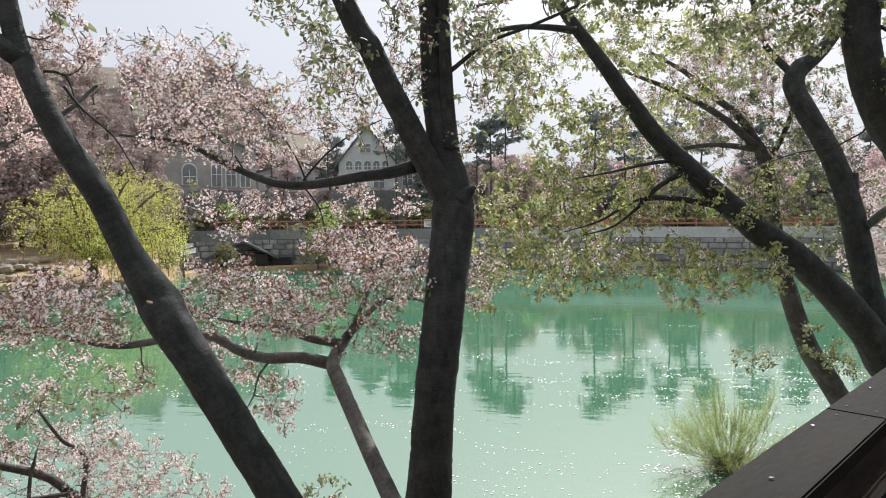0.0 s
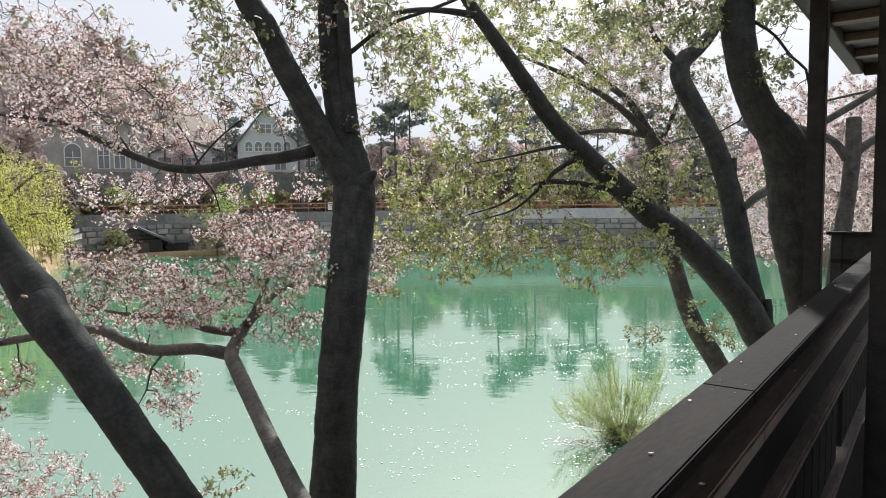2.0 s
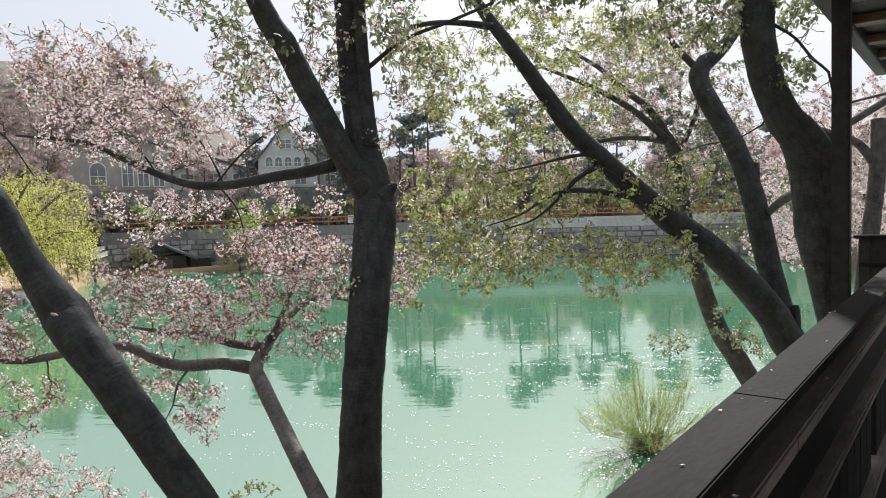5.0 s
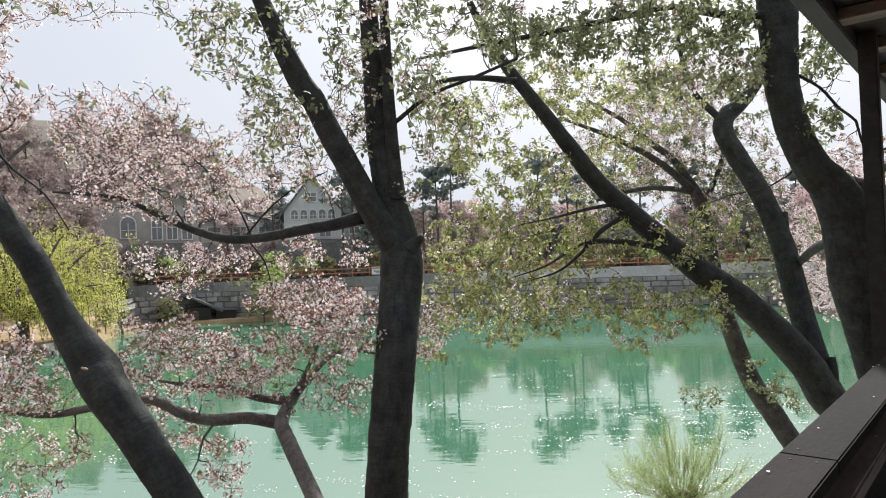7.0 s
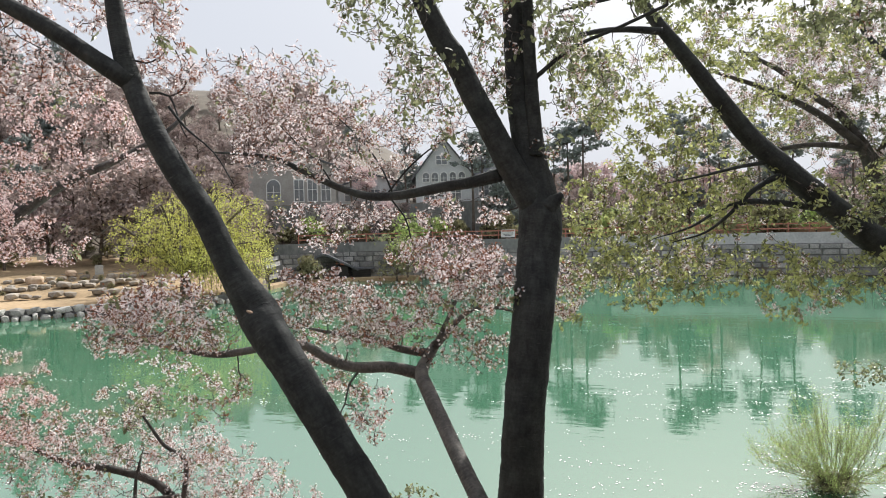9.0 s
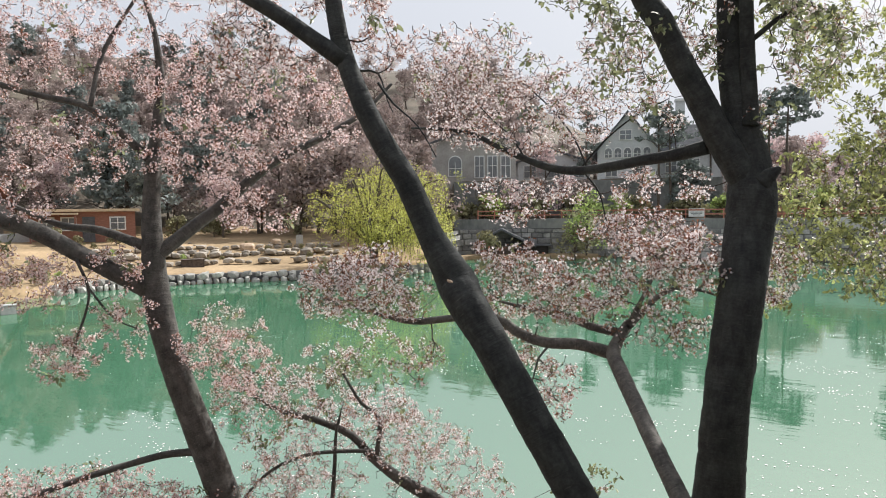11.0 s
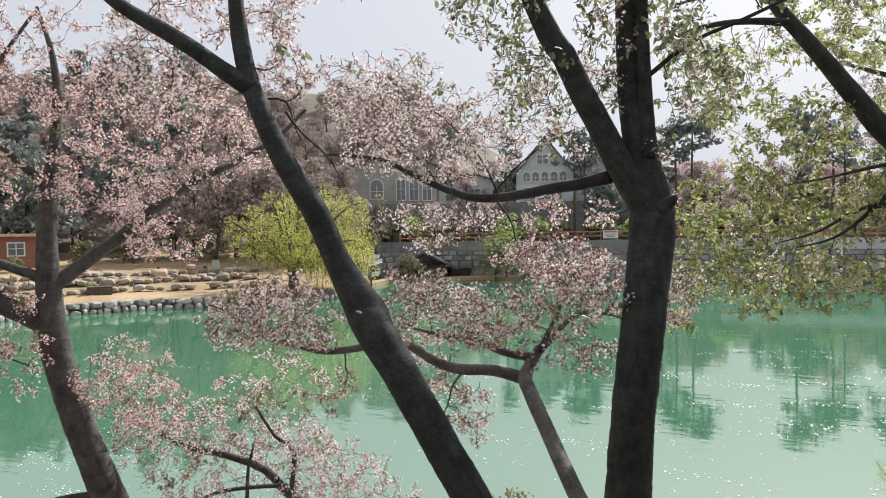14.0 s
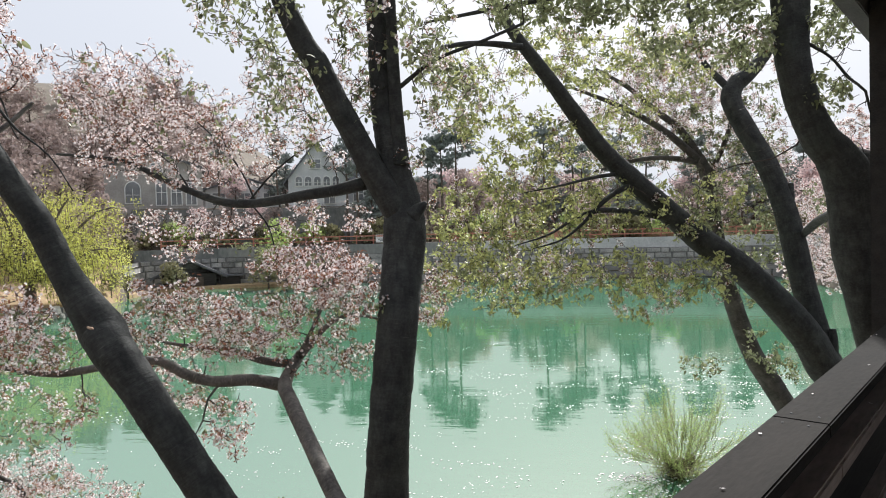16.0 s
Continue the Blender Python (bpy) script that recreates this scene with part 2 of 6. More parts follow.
def water_material():
    m = bpy.data.materials.new("lake_water")
    m.use_nodes = True
    n, l = m.node_tree.nodes, m.node_tree.links
    b, co = n["Principled BSDF"], n.new("ShaderNodeTexCoord")
    b.inputs["Roughness"].default_value = 0.03
    b.inputs["IOR"].default_value = 4.4
    b.inputs["Specular Tint"].default_value = (1.0, 1.0, 0.93, 1)
    tint = n.new("ShaderNodeTexNoise")
    tint.inputs["Scale"].default_value, tint.inputs["Detail"].default_value = 0.05, 3
    l.new(co.outputs["Object"], tint.inputs[0])
    ramp = n.new("ShaderNodeValToRGB")
    ramp.color_ramp.elements[0].position, ramp.color_ramp.elements[1].position = 0.3, 0.7
    ramp.color_ramp.elements[0].color, ramp.color_ramp.elements[1].color = (0.057, 0.158, 0.090, 1), (0.071, 0.183, 0.107, 1)
    l.new(tint.outputs[0], ramp.inputs[0])
    l.new(ramp.outputs[0], b.inputs["Base Color"])
    waves = []
    for s, d in (((0.5, 1.6, 1), 1.0), ((2.2, 5.0, 1), 0.35)):
        mp, tex = n.new("ShaderNodeMapping"), n.new("ShaderNodeTexNoise")
        mp.inputs["Scale"].default_value = s
        tex.inputs["Scale"].default_value, tex.inputs["Detail"].default_value = 1.0, 3
        l.new(co.outputs["Object"], mp.inputs[0])
        l.new(mp.outputs[0], tex.inputs[0])
        k = n.new("ShaderNodeMath")
        k.operation, k.inputs[1].default_value = "MULTIPLY", d
        l.new(tex.outputs[0], k.inputs[0])
        waves.append(k)
    add, bp = n.new("ShaderNodeMath"), n.new("ShaderNodeBump")
    l.new(waves[0].outputs[0], add.inputs[0])
    l.new(waves[1].outputs[0], add.inputs[1])
    bp.inputs["Strength"].default_value, bp.inputs["Distance"].default_value = 0.045, 0.10
    l.new(add.outputs[0], bp.inputs["Height"])
    l.new(bp.outputs[0], b.inputs["Normal"])
    return m


water_mat = water_material()

# ---- mesh helpers ----
def raw(name, verts, faces, mat, parent=None, smooth=False, label="", grain=None):
    """One mesh object from vertices and faces that the code has worked out."""
    me = bpy.data.meshes.new(name)
    me.from_pydata([tuple(v) for v in verts], [], [tuple(f) for f in faces])
    me.materials.append(mat)
    if smooth:
        me.polygons.foreach_set("use_smooth", [True] * len(me.polygons))
    if grain:
        me.attributes.new("grain", "FLOAT_VECTOR", "POINT").data.foreach_set("vector", np.array(grain, np.float32).reshape(-1))
    me.update()
    ob = new(name, me)
    ob.parent = parent
    if label:
        tagged(ob, label)
    return ob


def part(name, bm, mat, parent, label=""):
    me = bpy.data.meshes.new(name)
    bm.to_mesh(me)
    bm.free()
    me.materials.append(mat)
    ob = new(name, me)
    ob.parent = parent
    if label:
        tagged(ob, label)
    return ob


def box(size, centre=(0, 0, 0), bevel=0.0, turn=None):
    bm = bmesh.new()
    bmesh.ops.create_cube(bm, size=1)
    bmesh.ops.scale(bm, vec=size, verts=bm.verts)
    if bevel:
        bmesh.ops.bevel(bm, geom=bm.edges, offset=bevel, segments=2, affect="EDGES")
    if turn:
        bmesh.ops.rotate(bm, matrix=turn, verts=bm.verts)
    bmesh.ops.translate(bm, vec=centre, verts=bm.verts)
    return bm


def empty(name, m, label, category, group=""):
    ob = new(name)
    ob.matrix_world = m
    return tagged(ob, label, category, group)


def polar(az, r, z=0.0):
    return Vector((-math.sin(radians(az)) * r, math.cos(radians(az)) * r, z))


def step(a, b, x):
    k = min(1.0, max(0.0, (x - a) / (b - a)))
    return k * k * (3 - 2 * k)


def between(table, x):
    return float(np.interp(x, [p[0] for p in table], [p[1] for p in table]))


# ---- the lie of the land: azimuth, metres from the deck ----
FAR_SHORE = [(-180, 9), (-110, 9), (-90, 16), (-60, 30), (-40, 40), (-25, 50), (-20, 63), (-2, 61.5), (16, 63), (25, 65), (31, 62.6), (32.6, 49), (36, 46), (44, 45.2), (54, 45), (61, 43.5), (67, 39.8), (69, 38.3), (70, 34.2), (71.2, 29.5), (73, 25.5), (85, 16), (110, 9), (180, 9)]
NEAR_SHORE = [(-180, 9), (-70, 9), (-40, 8.6), (0, 8.2), (40, 8.0), (75, 8.0), (110, 9), (180, 9)]


def height(az, r):
    near, far = between(NEAR_SHORE, az), between(FAR_SHORE, az)
    rough = 0.12 * noise.noise((polar(az, r) * 0.35)) + 0.05 * noise.noise(polar(az, r) * 1.3)
    if r < near:
        return 2.55 - 2.75 * step(1.5, near + 0.6, r) + rough * 0.6 * step(0, 3, r)
    if far > near + 0.5 and r < far:
        return -1.6 * step(near - 0.5, near + 2.5, r) * (1 - step(far - 1.2, far, r)) - 0.2 + 0.15 * step(far - 1, far, r)
    out = r - far
    park = step(30.8, 32.6, az)
    right = step(-22, -30, az)
    low = 0.60 * step(0, 0.8, out) + 0.02 * out + 0.3 * step(5.2, 6.0, out) + 0.35 * step(8.0, 8.8, out) + 0.35 * step(11, 11.8, out) + 0.4 * step(12, 20, out)
    wall = 3.45 * step(0.2, 0.5, out) + 4.0 * step(8, 12, az) * step(7.0, 8.0, out) + 2.0 * (1 - step(8, 12, az)) * step(8, 24, out)
    base = wall * (1 - park) * (1 - right) + low * park + (0.8 * step(0, 2, out) + 0.08 * out) * right
    lee = 14 * step(30, 32.6, az) * (1 - step(38, 43, az))
    hill = step(10, 34, az) * (1 - step(120, 150, az)) * (0.31 - 0.03 * step(45, 60, az)) * max(0.0, min(out - lee, 130) - 24)
    back = 0.05 * max(0.0, min(out, 300) - 20)
    return min(base + hill + back, 60) + rough * step(0.5, 3, out)


def ground_z(p):
    r = math.hypot(p[0], p[1])
    return height(math.degrees(math.atan2(-p[0], p[1])), r)


def build_ground():
    azs = list(np.arange(-180, -34, 4.0)) + list(np.arange(-34, 80, 1.0)) + list(np.arange(80, 180, 4.0))
    rs = [0.0, 0.8, 1.6, 2.4, 3.2, 4, 4.8, 5.6, 6.4, 7.2, 7.8, 8.4, 9, 10, 12, 16, 20]
    rs += list(np.arange(22, 100, 0.75)) + list(np.arange(100, 180, 5)) + [200, 240, 300, 420, 700, 1300, 3000]
    verts, faces, w = [], [], len(rs)
    for az in azs:
        for r in rs:
            verts.append(tuple(polar(az, r, height(az, r))))
    n = len(azs)
    for i in range(n):
        for j in range(w - 1):
            faces.append((i * w + j, i * w + j + 1, ((i + 1) % n) * w + j + 1, ((i + 1) % n) * w + j))
    ob = raw("ground", verts, faces, ground_mat, smooth=True)
    ob.data.materials.append(litter_mat)
    ob.data.materials.append(soil_mat)
    kinds = []
    for i in range(n):
        for j in range(w - 1):
            az, r = azs[i], rs[j]
            out = r - between(FAR_SHORE, az)
            kinds.append(2 if r < 20 else 0 if az > 31.5 and out < 24 + 3 * noise.noise((az * 0.3, 0, 0)) else 1)
    ob.data.polygons.foreach_set("material_index", kinds)
    tagged(ob, "tan dry-grass banks and hillside round a lake", "ground", kind="structure")


build_ground()


def build_water():
    azs, verts, faces = list(range(-180, 180, 3)), [(0, 0, 0)], []
    for r in (7, 14, 30, 60, 82):
        verts += [tuple(polar(a, r)) for a in azs]
    n = len(azs)
    for i in range(n):
        faces.append((0, 1 + (i + 1) % n, 1 + i))
        for k in range(4):
            a, b = 1 + k * n, 1 + (k + 1) * n
            faces.append((a + i, a + (i + 1) % n, b + (i + 1) % n, b + i))
    tagged(raw("water", verts, faces, water_mat, smooth=True), "still milky turquoise-green lake water with faint ripples", "water", kind="structure")


build_water()


def build_mountains():
    verts, faces = [], []
    for i, az in enumerate(np.arange(-60, 121, 1.5)):
        top = 40 + 150 * step(35, 70, az) * (0.75 + 0.25 * noise.noise((az * 0.09, 3, 0))) + 18 * noise.noise((az * 0.2, 0, 0))
        for r, z in ((900, 0), (1150, top * 0.6), (1400, top), (1700, 0)):
            verts.append(tuple(polar(az, r, z)))
        if i:
            for k in range(3):
                a = (i - 1) * 4 + k
                faces.append((a, a + 4, a + 5, a + 1))
    tagged(raw("mountain_backdrop", verts, faces, hazed_hill_mat, smooth=True), "distant wooded mountain ridge, haze put into its blue-grey colour", "backdrop", kind="structure")


build_mountains()


# ---- far bank: retaining walls, road fence ----
def strip_wall(name, az0, az1, off, thick, z0, z1, mat, label, fixed=None):
    verts, faces = [], []
    azs = np.linspace(az0, az1, max(2, int(abs(az1 - az0) / 1.5) + 1))
    for i, az in enumerate(azs):
        r = (fixed if fixed else between(FAR_SHORE, az)) + off
        zt = z1 + 0.06 * noise.noise((az * 0.3, 0, z1))
        for rr, z in ((r, z0), (r + 0.12, zt), (r + thick, zt), (r + thick, z0)):
            verts.append(tuple(polar(az, rr, z)))
        if i:
            a = (i - 1) * 4
            faces += [(a + k, a + k + 1, a + 5 + k, a + 4 + k) for k in range(3)]
    m = (len(azs) - 1) * 4
    faces += [(0, 1, 2, 3), (m + 3, m + 2, m + 1, m)]
    return tagged(raw(name, verts, faces, mat), label, "wall", kind="structure")


strip_wall("wall_lake_upper", 3, 31, 0.1, 0.5, 2.6, 3.5, dark_wall_mat, "dark weathered concrete top of the lake wall")
lake_wall = strip_wall("wall_lake", -23, 31, -0.1, 0.6, -1.2, 2.6, mortar_mat, "grey rubble-stone retaining wall rising from the lake")


def build_wall_stones():
    """Rough squared stones bedded in the face of the lake wall."""
    r = random.Random(14)
    verts, faces = [], []
    z = -0.4
    while z < 2.5:
        tall = r.uniform(0.38, 0.66)
        az = -22.8
        while az < 30.8:
            rad = between(FAR_SHORE, az) - 0.1
            wide = math.degrees(r.uniform(0.55, 1.6) / rad)
            zz = min(2.58, z + tall)
            k = len(verts)
            out = r.uniform(0.05, 0.15)
            gap = math.degrees(0.035 / rad)
            for d, inset in ((-0.02, 0.0), (out, 0.03)):
                for a, h in ((az + gap, z + 0.03), (az + wide - gap, z + 0.03), (az + wide - gap, zz - 0.02), (az + gap, zz - 0.02)):
                    a2 = a + (az + wide / 2 - a) * (0.12 if inset else 0) + r.uniform(-0.3, 0.3) * gap
                    h2 = h + ((z + zz) / 2 - h) * (0.15 if inset else 0) + r.uniform(-0.03, 0.03)
                    back = between(FAR_SHORE, a2) - 0.1 + 0.12 * (h2 + 1.2) / 3.8
                    verts.append(tuple(polar(a2, back - d, h2)))
            faces += [(k + 4, k + 5, k + 6, k + 7)] + [(k + i, k + (i + 1) % 4, k + 4 + (i + 1) % 4, k + 4 + i) for i in range(4)]
            az += wide
        z += tall
    tagged(raw("stone_facing", verts, faces, facing_mat, lake_wall), "rough squared grey stones with dark joints", kind="stuff")


build_wall_stones()
strip_wall("shore_strip", 19, 31.4, -3.2, 3.15, -1.0, 0.28, ground_mat, "low strip of dry grass at the foot of the lake wall")
strip_wall("wall_lake_coping", -23, 3, 0.15, 0.5, 2.6, 3.55, concrete_mat, "pale concrete coping along the lake wall")
strip_wall("wall_terrace", 9.5, 31, 7.0, 0.5, 2.6, 7.3, dark_wall_mat, "tall dark weathered concrete terrace wall below the houses")
strip_wall("earth_bank", -22, 6, 4.2, 2.2, 3.0, 4.4, earth_mat, "low bank of bare red earth behind the road")


def build_fence():
    top = empty("road_fence", Matrix(), "orange-red painted road fence with two rails", "fence")
    azs = np.arange(-20, 30, 1.4)
    pts = [polar(a, between(FAR_SHORE, a) + 0.9, 3.4) for a in azs]
    me = None
    for p in pts:
        if me is None:
            ob = part("post", box((0.09, 0.09, 0.95), (0, 0, 0.475), 0.01), orange_mat, top)
            me = ob.data
        else:
            ob = new("post", me)
            ob.parent = top
        ob.location = p
    for a, b in zip(pts, pts[1:]):
        for z in (0.45, 0.85):
            d = b - a
            ob = part("rail", box((d.length, 0.04, 0.10)), orange_mat, top)
            ob.matrix_basis = Matrix.Translation((a + b) / 2 + Vector((0, 0, z))) @ Matrix.Rotation(math.atan2(d.y, d.x), 4, "Z")


build_fence()

# ---- the timber deck: s along the railing, a out towards the lake ----
DECK = Matrix.Translation((0.044, 0.003, 0)) @ Matrix.Rotation(math.atan2(0.8264, 0.5631), 4, "Z")
DECK_Z, RAIL_Z = 3.07, 4.12


def plank(name, s0, s1, a0, a1, z0, z1, mat, parent, bevel=0.006, label=""):
    return part(name, box((s1 - s0, a1 - a0, z1 - z0), ((s0 + s1) / 2, (a0 + a1) / 2, (z0 + z1) / 2), bevel), mat, parent, label)


def build_railing():
    top = empty("deck_railing", DECK, "dark weathered timber railing of the deck, petals lying on its cap", "railing")
    joints = (-4.0, -1.20, 1.80, 4.812, 7.24)
    for s0, s1 in zip(joints, joints[1:]):
        plank("cap_board", s0 + 0.001, s1 - 0.001, 0.362, 0.494, 4.082, RAIL_Z, deck_mat, top, 0.004)
        plank("under_rail", s0, s1, 0.402, 0.466, 3.985, 4.082, shaded_board_mat, top, 0.005)
        plank("panel", s0, s1, 0.415, 0.44, 3.70, 3.985, shaded_board_mat, top, 0.003)
        plank("middle_rail", s0, s1, 0.362, 0.46, 3.665, 3.70, ledge_mat, top, 0.008)
        plank("bottom_rail", s0, s1, 0.352, 0.45, 3.22, 3.27, ledge_mat, top, 0.008)
        # a moulded strip runs below the cap, its highlight put into the colour
        bm = box((s1 - s0, 0.064, 0.044), ((s0 + s1) / 2, 0.370, 4.010))
        bmesh.ops.bevel(bm, geom=[e for e in bm.edges if all(v.co.y < 0.36 for v in e.verts)], offset=0.006, segments=2, affect="EDGES")
        part("ledge", bm, ledge_mat, top, "brown handrail strip, light put into its colour")
    s = -3.95
    while s < 7.1:
        if not 3.70 < s < 3.95:
            plank("infill_board", s, s + 0.19, 0.395, 0.42, 3.27, 3.665, shaded_board_mat, top, 0.003)
        s += 0.2
    for s in (-1.2, 1.8, 4.81):
        plank("rail_post", s - 0.05, s + 0.05, 0.424, 0.466, DECK_Z - 0.25, 3.985, shaded_board_mat, top, 0.006)
    nail = None
    for s in joints[1:4]:
        for ds, a in ((-0.045, 0.40), (-0.05, 0.455), (0.045, 0.395), (0.05, 0.46)):
            if nail is None:
                bm = bmesh.new()
                bmesh.ops.create_cone(bm, cap_ends=True, segments=8, radius1=0.0035, radius2=0.003, depth=0.002)
                ob = part("nail_head", bm, roof_mat, top)
                nail = ob.data
            else:
                ob = new("nail_head", nail)
                ob.parent = top
            ob.location = (s + ds, a, RAIL_Z + 0.001)


build_railing()


def build_end_railing():
    top = empty("end_railing", DECK, "dark timber railing across the far end of the deck", "railing")
    plank("cap_board", 9.9, 10.08, -1.2, 1.22, 4.08, 4.12, deck_mat, top)
    plank("panel", 9.96, 10.02, -1.2, 1.16, 3.35, 4.08, dark_timber, top)
    plank("middle_rail", 9.92, 10.06, -1.2, 1.16, 3.72, 3.77, deck_mat, top)
    plank("rail_post", 9.93, 10.05, 1.04, 1.16, 2.6, 4.08, dark_timber, top)
    plank("rail_post", 9.93, 10.05, -1.2, -1.08, 2.6, 4.08, dark_timber, top)


build_end_railing()


def build_floor():
    top = tagged(new("floor"), "dark timber boards of the raised deck", "floor", kind="structure")
    top.matrix_world = DECK
    a = -2.6
    while a < 0.55:
        for s0, s1 in ((-4, 0.5), (0.504, 5.2), (5.204, 10.6)):
            plank("board", s0, s1, a, a + 0.138, DECK_Z - 0.035, DECK_Z, deck_mat, top, 0.004)
        a += 0.144
    for s in np.arange(-3.8, 10.6, 1.6):
        plank("joist", s, s + 0.1, -2.6, 0.5, DECK_Z - 0.2, DECK_Z - 0.036, dark_timber, top, 0.004)
    for s in (-3.7, 1.0, 5.9, 10.3):
        for a in (-2.4, 0.35):
            p = DECK @ Vector((s, a, 0))
            plank("pier", s, s + 0.18, a - 0.09, a + 0.09, ground_z(p) - 0.4, DECK_Z - 0.2, dark_timber, top, 0.01)


build_floor()


def build_roof():
    top = tagged(new("deck_roof"), "dark timber eave with pale slats over the deck", "roof", kind="structure")
    top.matrix_world = DECK
    plank("fascia", -4, 7.34, 0.635, 0.73, 5.70, 5.86, dark_timber, top)
    plank("end_fascia", 7.30, 7.34, -2.6, 0.635, 5.68, 5.86, dark_timber, top)
    plank("roof_board", -4, 7.3, -2.6, 0.635, 5.78, 5.86, dark_timber, top)
    s = 6.50
    while s > -3.9:
        plank("rafter", s, s + 0.13, -2.6, 0.635, 5.72, 5.776, slat_mat, top, 0.004)
        s -= 0.69


build_roof()


def build_posts():
    for s0, a0, w in ((4.26, 0.544, 0.088), (-3.2, 0.544, 0.088), (-3.2, -2.55, 0.088), (1.2, -2.55, 0.088), (6.0, -2.55, 0.088)):
        top = empty("eave_post", DECK, "slim dark square timber post beyond the railing", "post", "deck posts")
        z0 = ground_z(DECK @ Vector((s0, a0, 0))) - 0.3
        plank("shaft", s0, s0 + w, a0, a0 + w, z0, 5.776, dark_timber, top, 0.006)
        plank("base_block", s0 - 0.04, s0 + w + 0.04, a0 - 0.04, a0 + w + 0.04, z0, z0 + 0.45, concrete_mat, top, 0.01)
    top = empty("deck_column", DECK, "broad dark timber column standing on the deck", "column")
    plank("shaft", 2.785, 3.085, -0.16, 0.20, DECK_Z, 5.80, dark_timber, top, 0.01)
    plank("base", 2.78, 3.12, -0.18, 0.198, DECK_Z, DECK_Z + 0.12, dark_timber, top, 0.01)
    # unseen pavilion side behind the camera: low to admit sky light, pale to bounce it
    tagged(raw("wall_inner", [tuple(DECK @ Vector(v)) for v in ((-4, -2.6, DECK_Z), (10.6, -2.6, DECK_Z), (10.6, -2.6, 3.95), (-4, -2.6, 3.95), (-4, -2.7, DECK_Z), (10.6, -2.7, DECK_Z), (10.6, -2.7, 3.95), (-4, -2.7, 3.95))],
                [(0, 1, 2, 3), (7, 6, 5, 4), (0, 4, 5, 1), (3, 2, 6, 7), (0, 3, 7, 4), (1, 5, 6, 2)], bounce_plaster_mat), "unseen pale plastered parapet added behind the camera", "wall", kind="structure")


build_posts()


# ---- limbs of the near trees: x, y, z and radius; clouds of blossom: centre, half sizes, twigs, kind ----
TREES = {}


def limb(tree, name, *points):
    """A limb of a tree through points of x, y, z and radius."""
    TREES.setdefault(tree, ([], []))[0].append((name, points))


def spray(tree, kind, *places):
    """Clouds of twigs: centre, half sizes across, deep and high, number of twigs."""
    TREES[tree][1].extend((*p, kind) for p in places)


limb("stout", "trunk", (-2.54, 0.79, 3.23, 0.231), (-2.69, 0.69, 3.55, 0.218), (-2.79, 0.63, 3.9, 0.198), (-2.87, 0.59, 4.19, 0.185), (-2.92, 0.57, 4.48, 0.178), (-2.95, 0.58, 4.87, 0.175), (-2.98, 0.6, 5.25, 0.168), (-3, 0.62, 5.63, 0.159))
limb("stout", "limb", (-2.98, 0.61, 5.33, 0.096), (-3.06, 0.76, 5.62, 0.092), (-3.19, 0.89, 5.99, 0.076))
limb("pink", "trunk", (-4.87, 4.3, 1.11, 0.157), (-5.08, 4.17, 1.65, 0.143), (-5.25, 4.07, 2.21, 0.138), (-5.42, 3.97, 2.77, 0.128), (-5.56, 3.89, 3.26, 0.124), (-5.66, 3.85, 3.71, 0.124), (-5.7, 3.85, 4.09, 0.105), (-5.74, 3.87, 4.59, 0.081), (-5.74, 3.91, 5.03, 0.067), (-5.72, 3.96, 5.42, 0.052), (-5.73, 4, 5.86, 0.038), (-5.78, 3.99, 6.25, 0.024), (-5.88, 3.94, 6.63, 0.014))
limb("pink", "limb", (-5.7, 3.83, 3.83, 0.094), (-5.84, 3.62, 3.99, 0.082), (-6.04, 3.32, 4.22, 0.075), (-6.23, 3.03, 4.44, 0.074), (-6.47, 2.66, 4.6, 0.062), (-6.64, 2.39, 4.76, 0.051), (-6.78, 2.16, 4.81, 0.04), (-6.92, 1.93, 4.87, 0.03), (-7.12, 1.6, 4.99, 0.02))
limb("pink", "limb", (-6.34, 2.72, 4.54, 0.036), (-6.48, 2.46, 4.39, 0.031), (-6.62, 2.22, 4.3, 0.028), (-6.76, 1.98, 4.19, 0.025), (-6.93, 1.68, 4.09, 0.02))
limb("pink", "limb", (-5.76, 3.81, 4.25, 0.05), (-6.11, 3.61, 4.4, 0.039), (-6.41, 3.42, 4.45, 0.031), (-6.73, 3.23, 4.6, 0.023), (-7.06, 3.04, 4.77, 0.017), (-7.44, 2.81, 4.95, 0.012))
limb("pink", "limb", (-5.67, 3.88, 4.18, 0.066), (-5.55, 4.12, 4.39, 0.062), (-5.41, 4.4, 4.62, 0.057), (-5.25, 4.72, 4.93, 0.049), (-5.1, 4.99, 5.14, 0.041), (-4.9, 5.3, 5.32, 0.033), (-4.68, 5.69, 5.6, 0.024), (-4.52, 5.98, 5.92, 0.015))
limb("pink", "limb", (-5.76, 3.89, 5.04, 0.042), (-5.9, 3.69, 5.3, 0.036), (-6.05, 3.48, 5.51, 0.033), (-6.24, 3.24, 5.58, 0.027), (-6.41, 3, 5.65, 0.024), (-6.63, 2.7, 5.8, 0.021), (-6.83, 2.41, 5.99, 0.013))
limb("pink", "limb", (-5.33, 4.01, 2.34, 0.039), (-5.49, 3.78, 2.36, 0.033), (-5.64, 3.56, 2.33, 0.03), (-5.9, 3.17, 2.25, 0.027), (-6.11, 2.83, 2.16, 0.021), (-6.35, 2.46, 2.1, 0.018), (-6.54, 2.14, 2.02, 0.01))
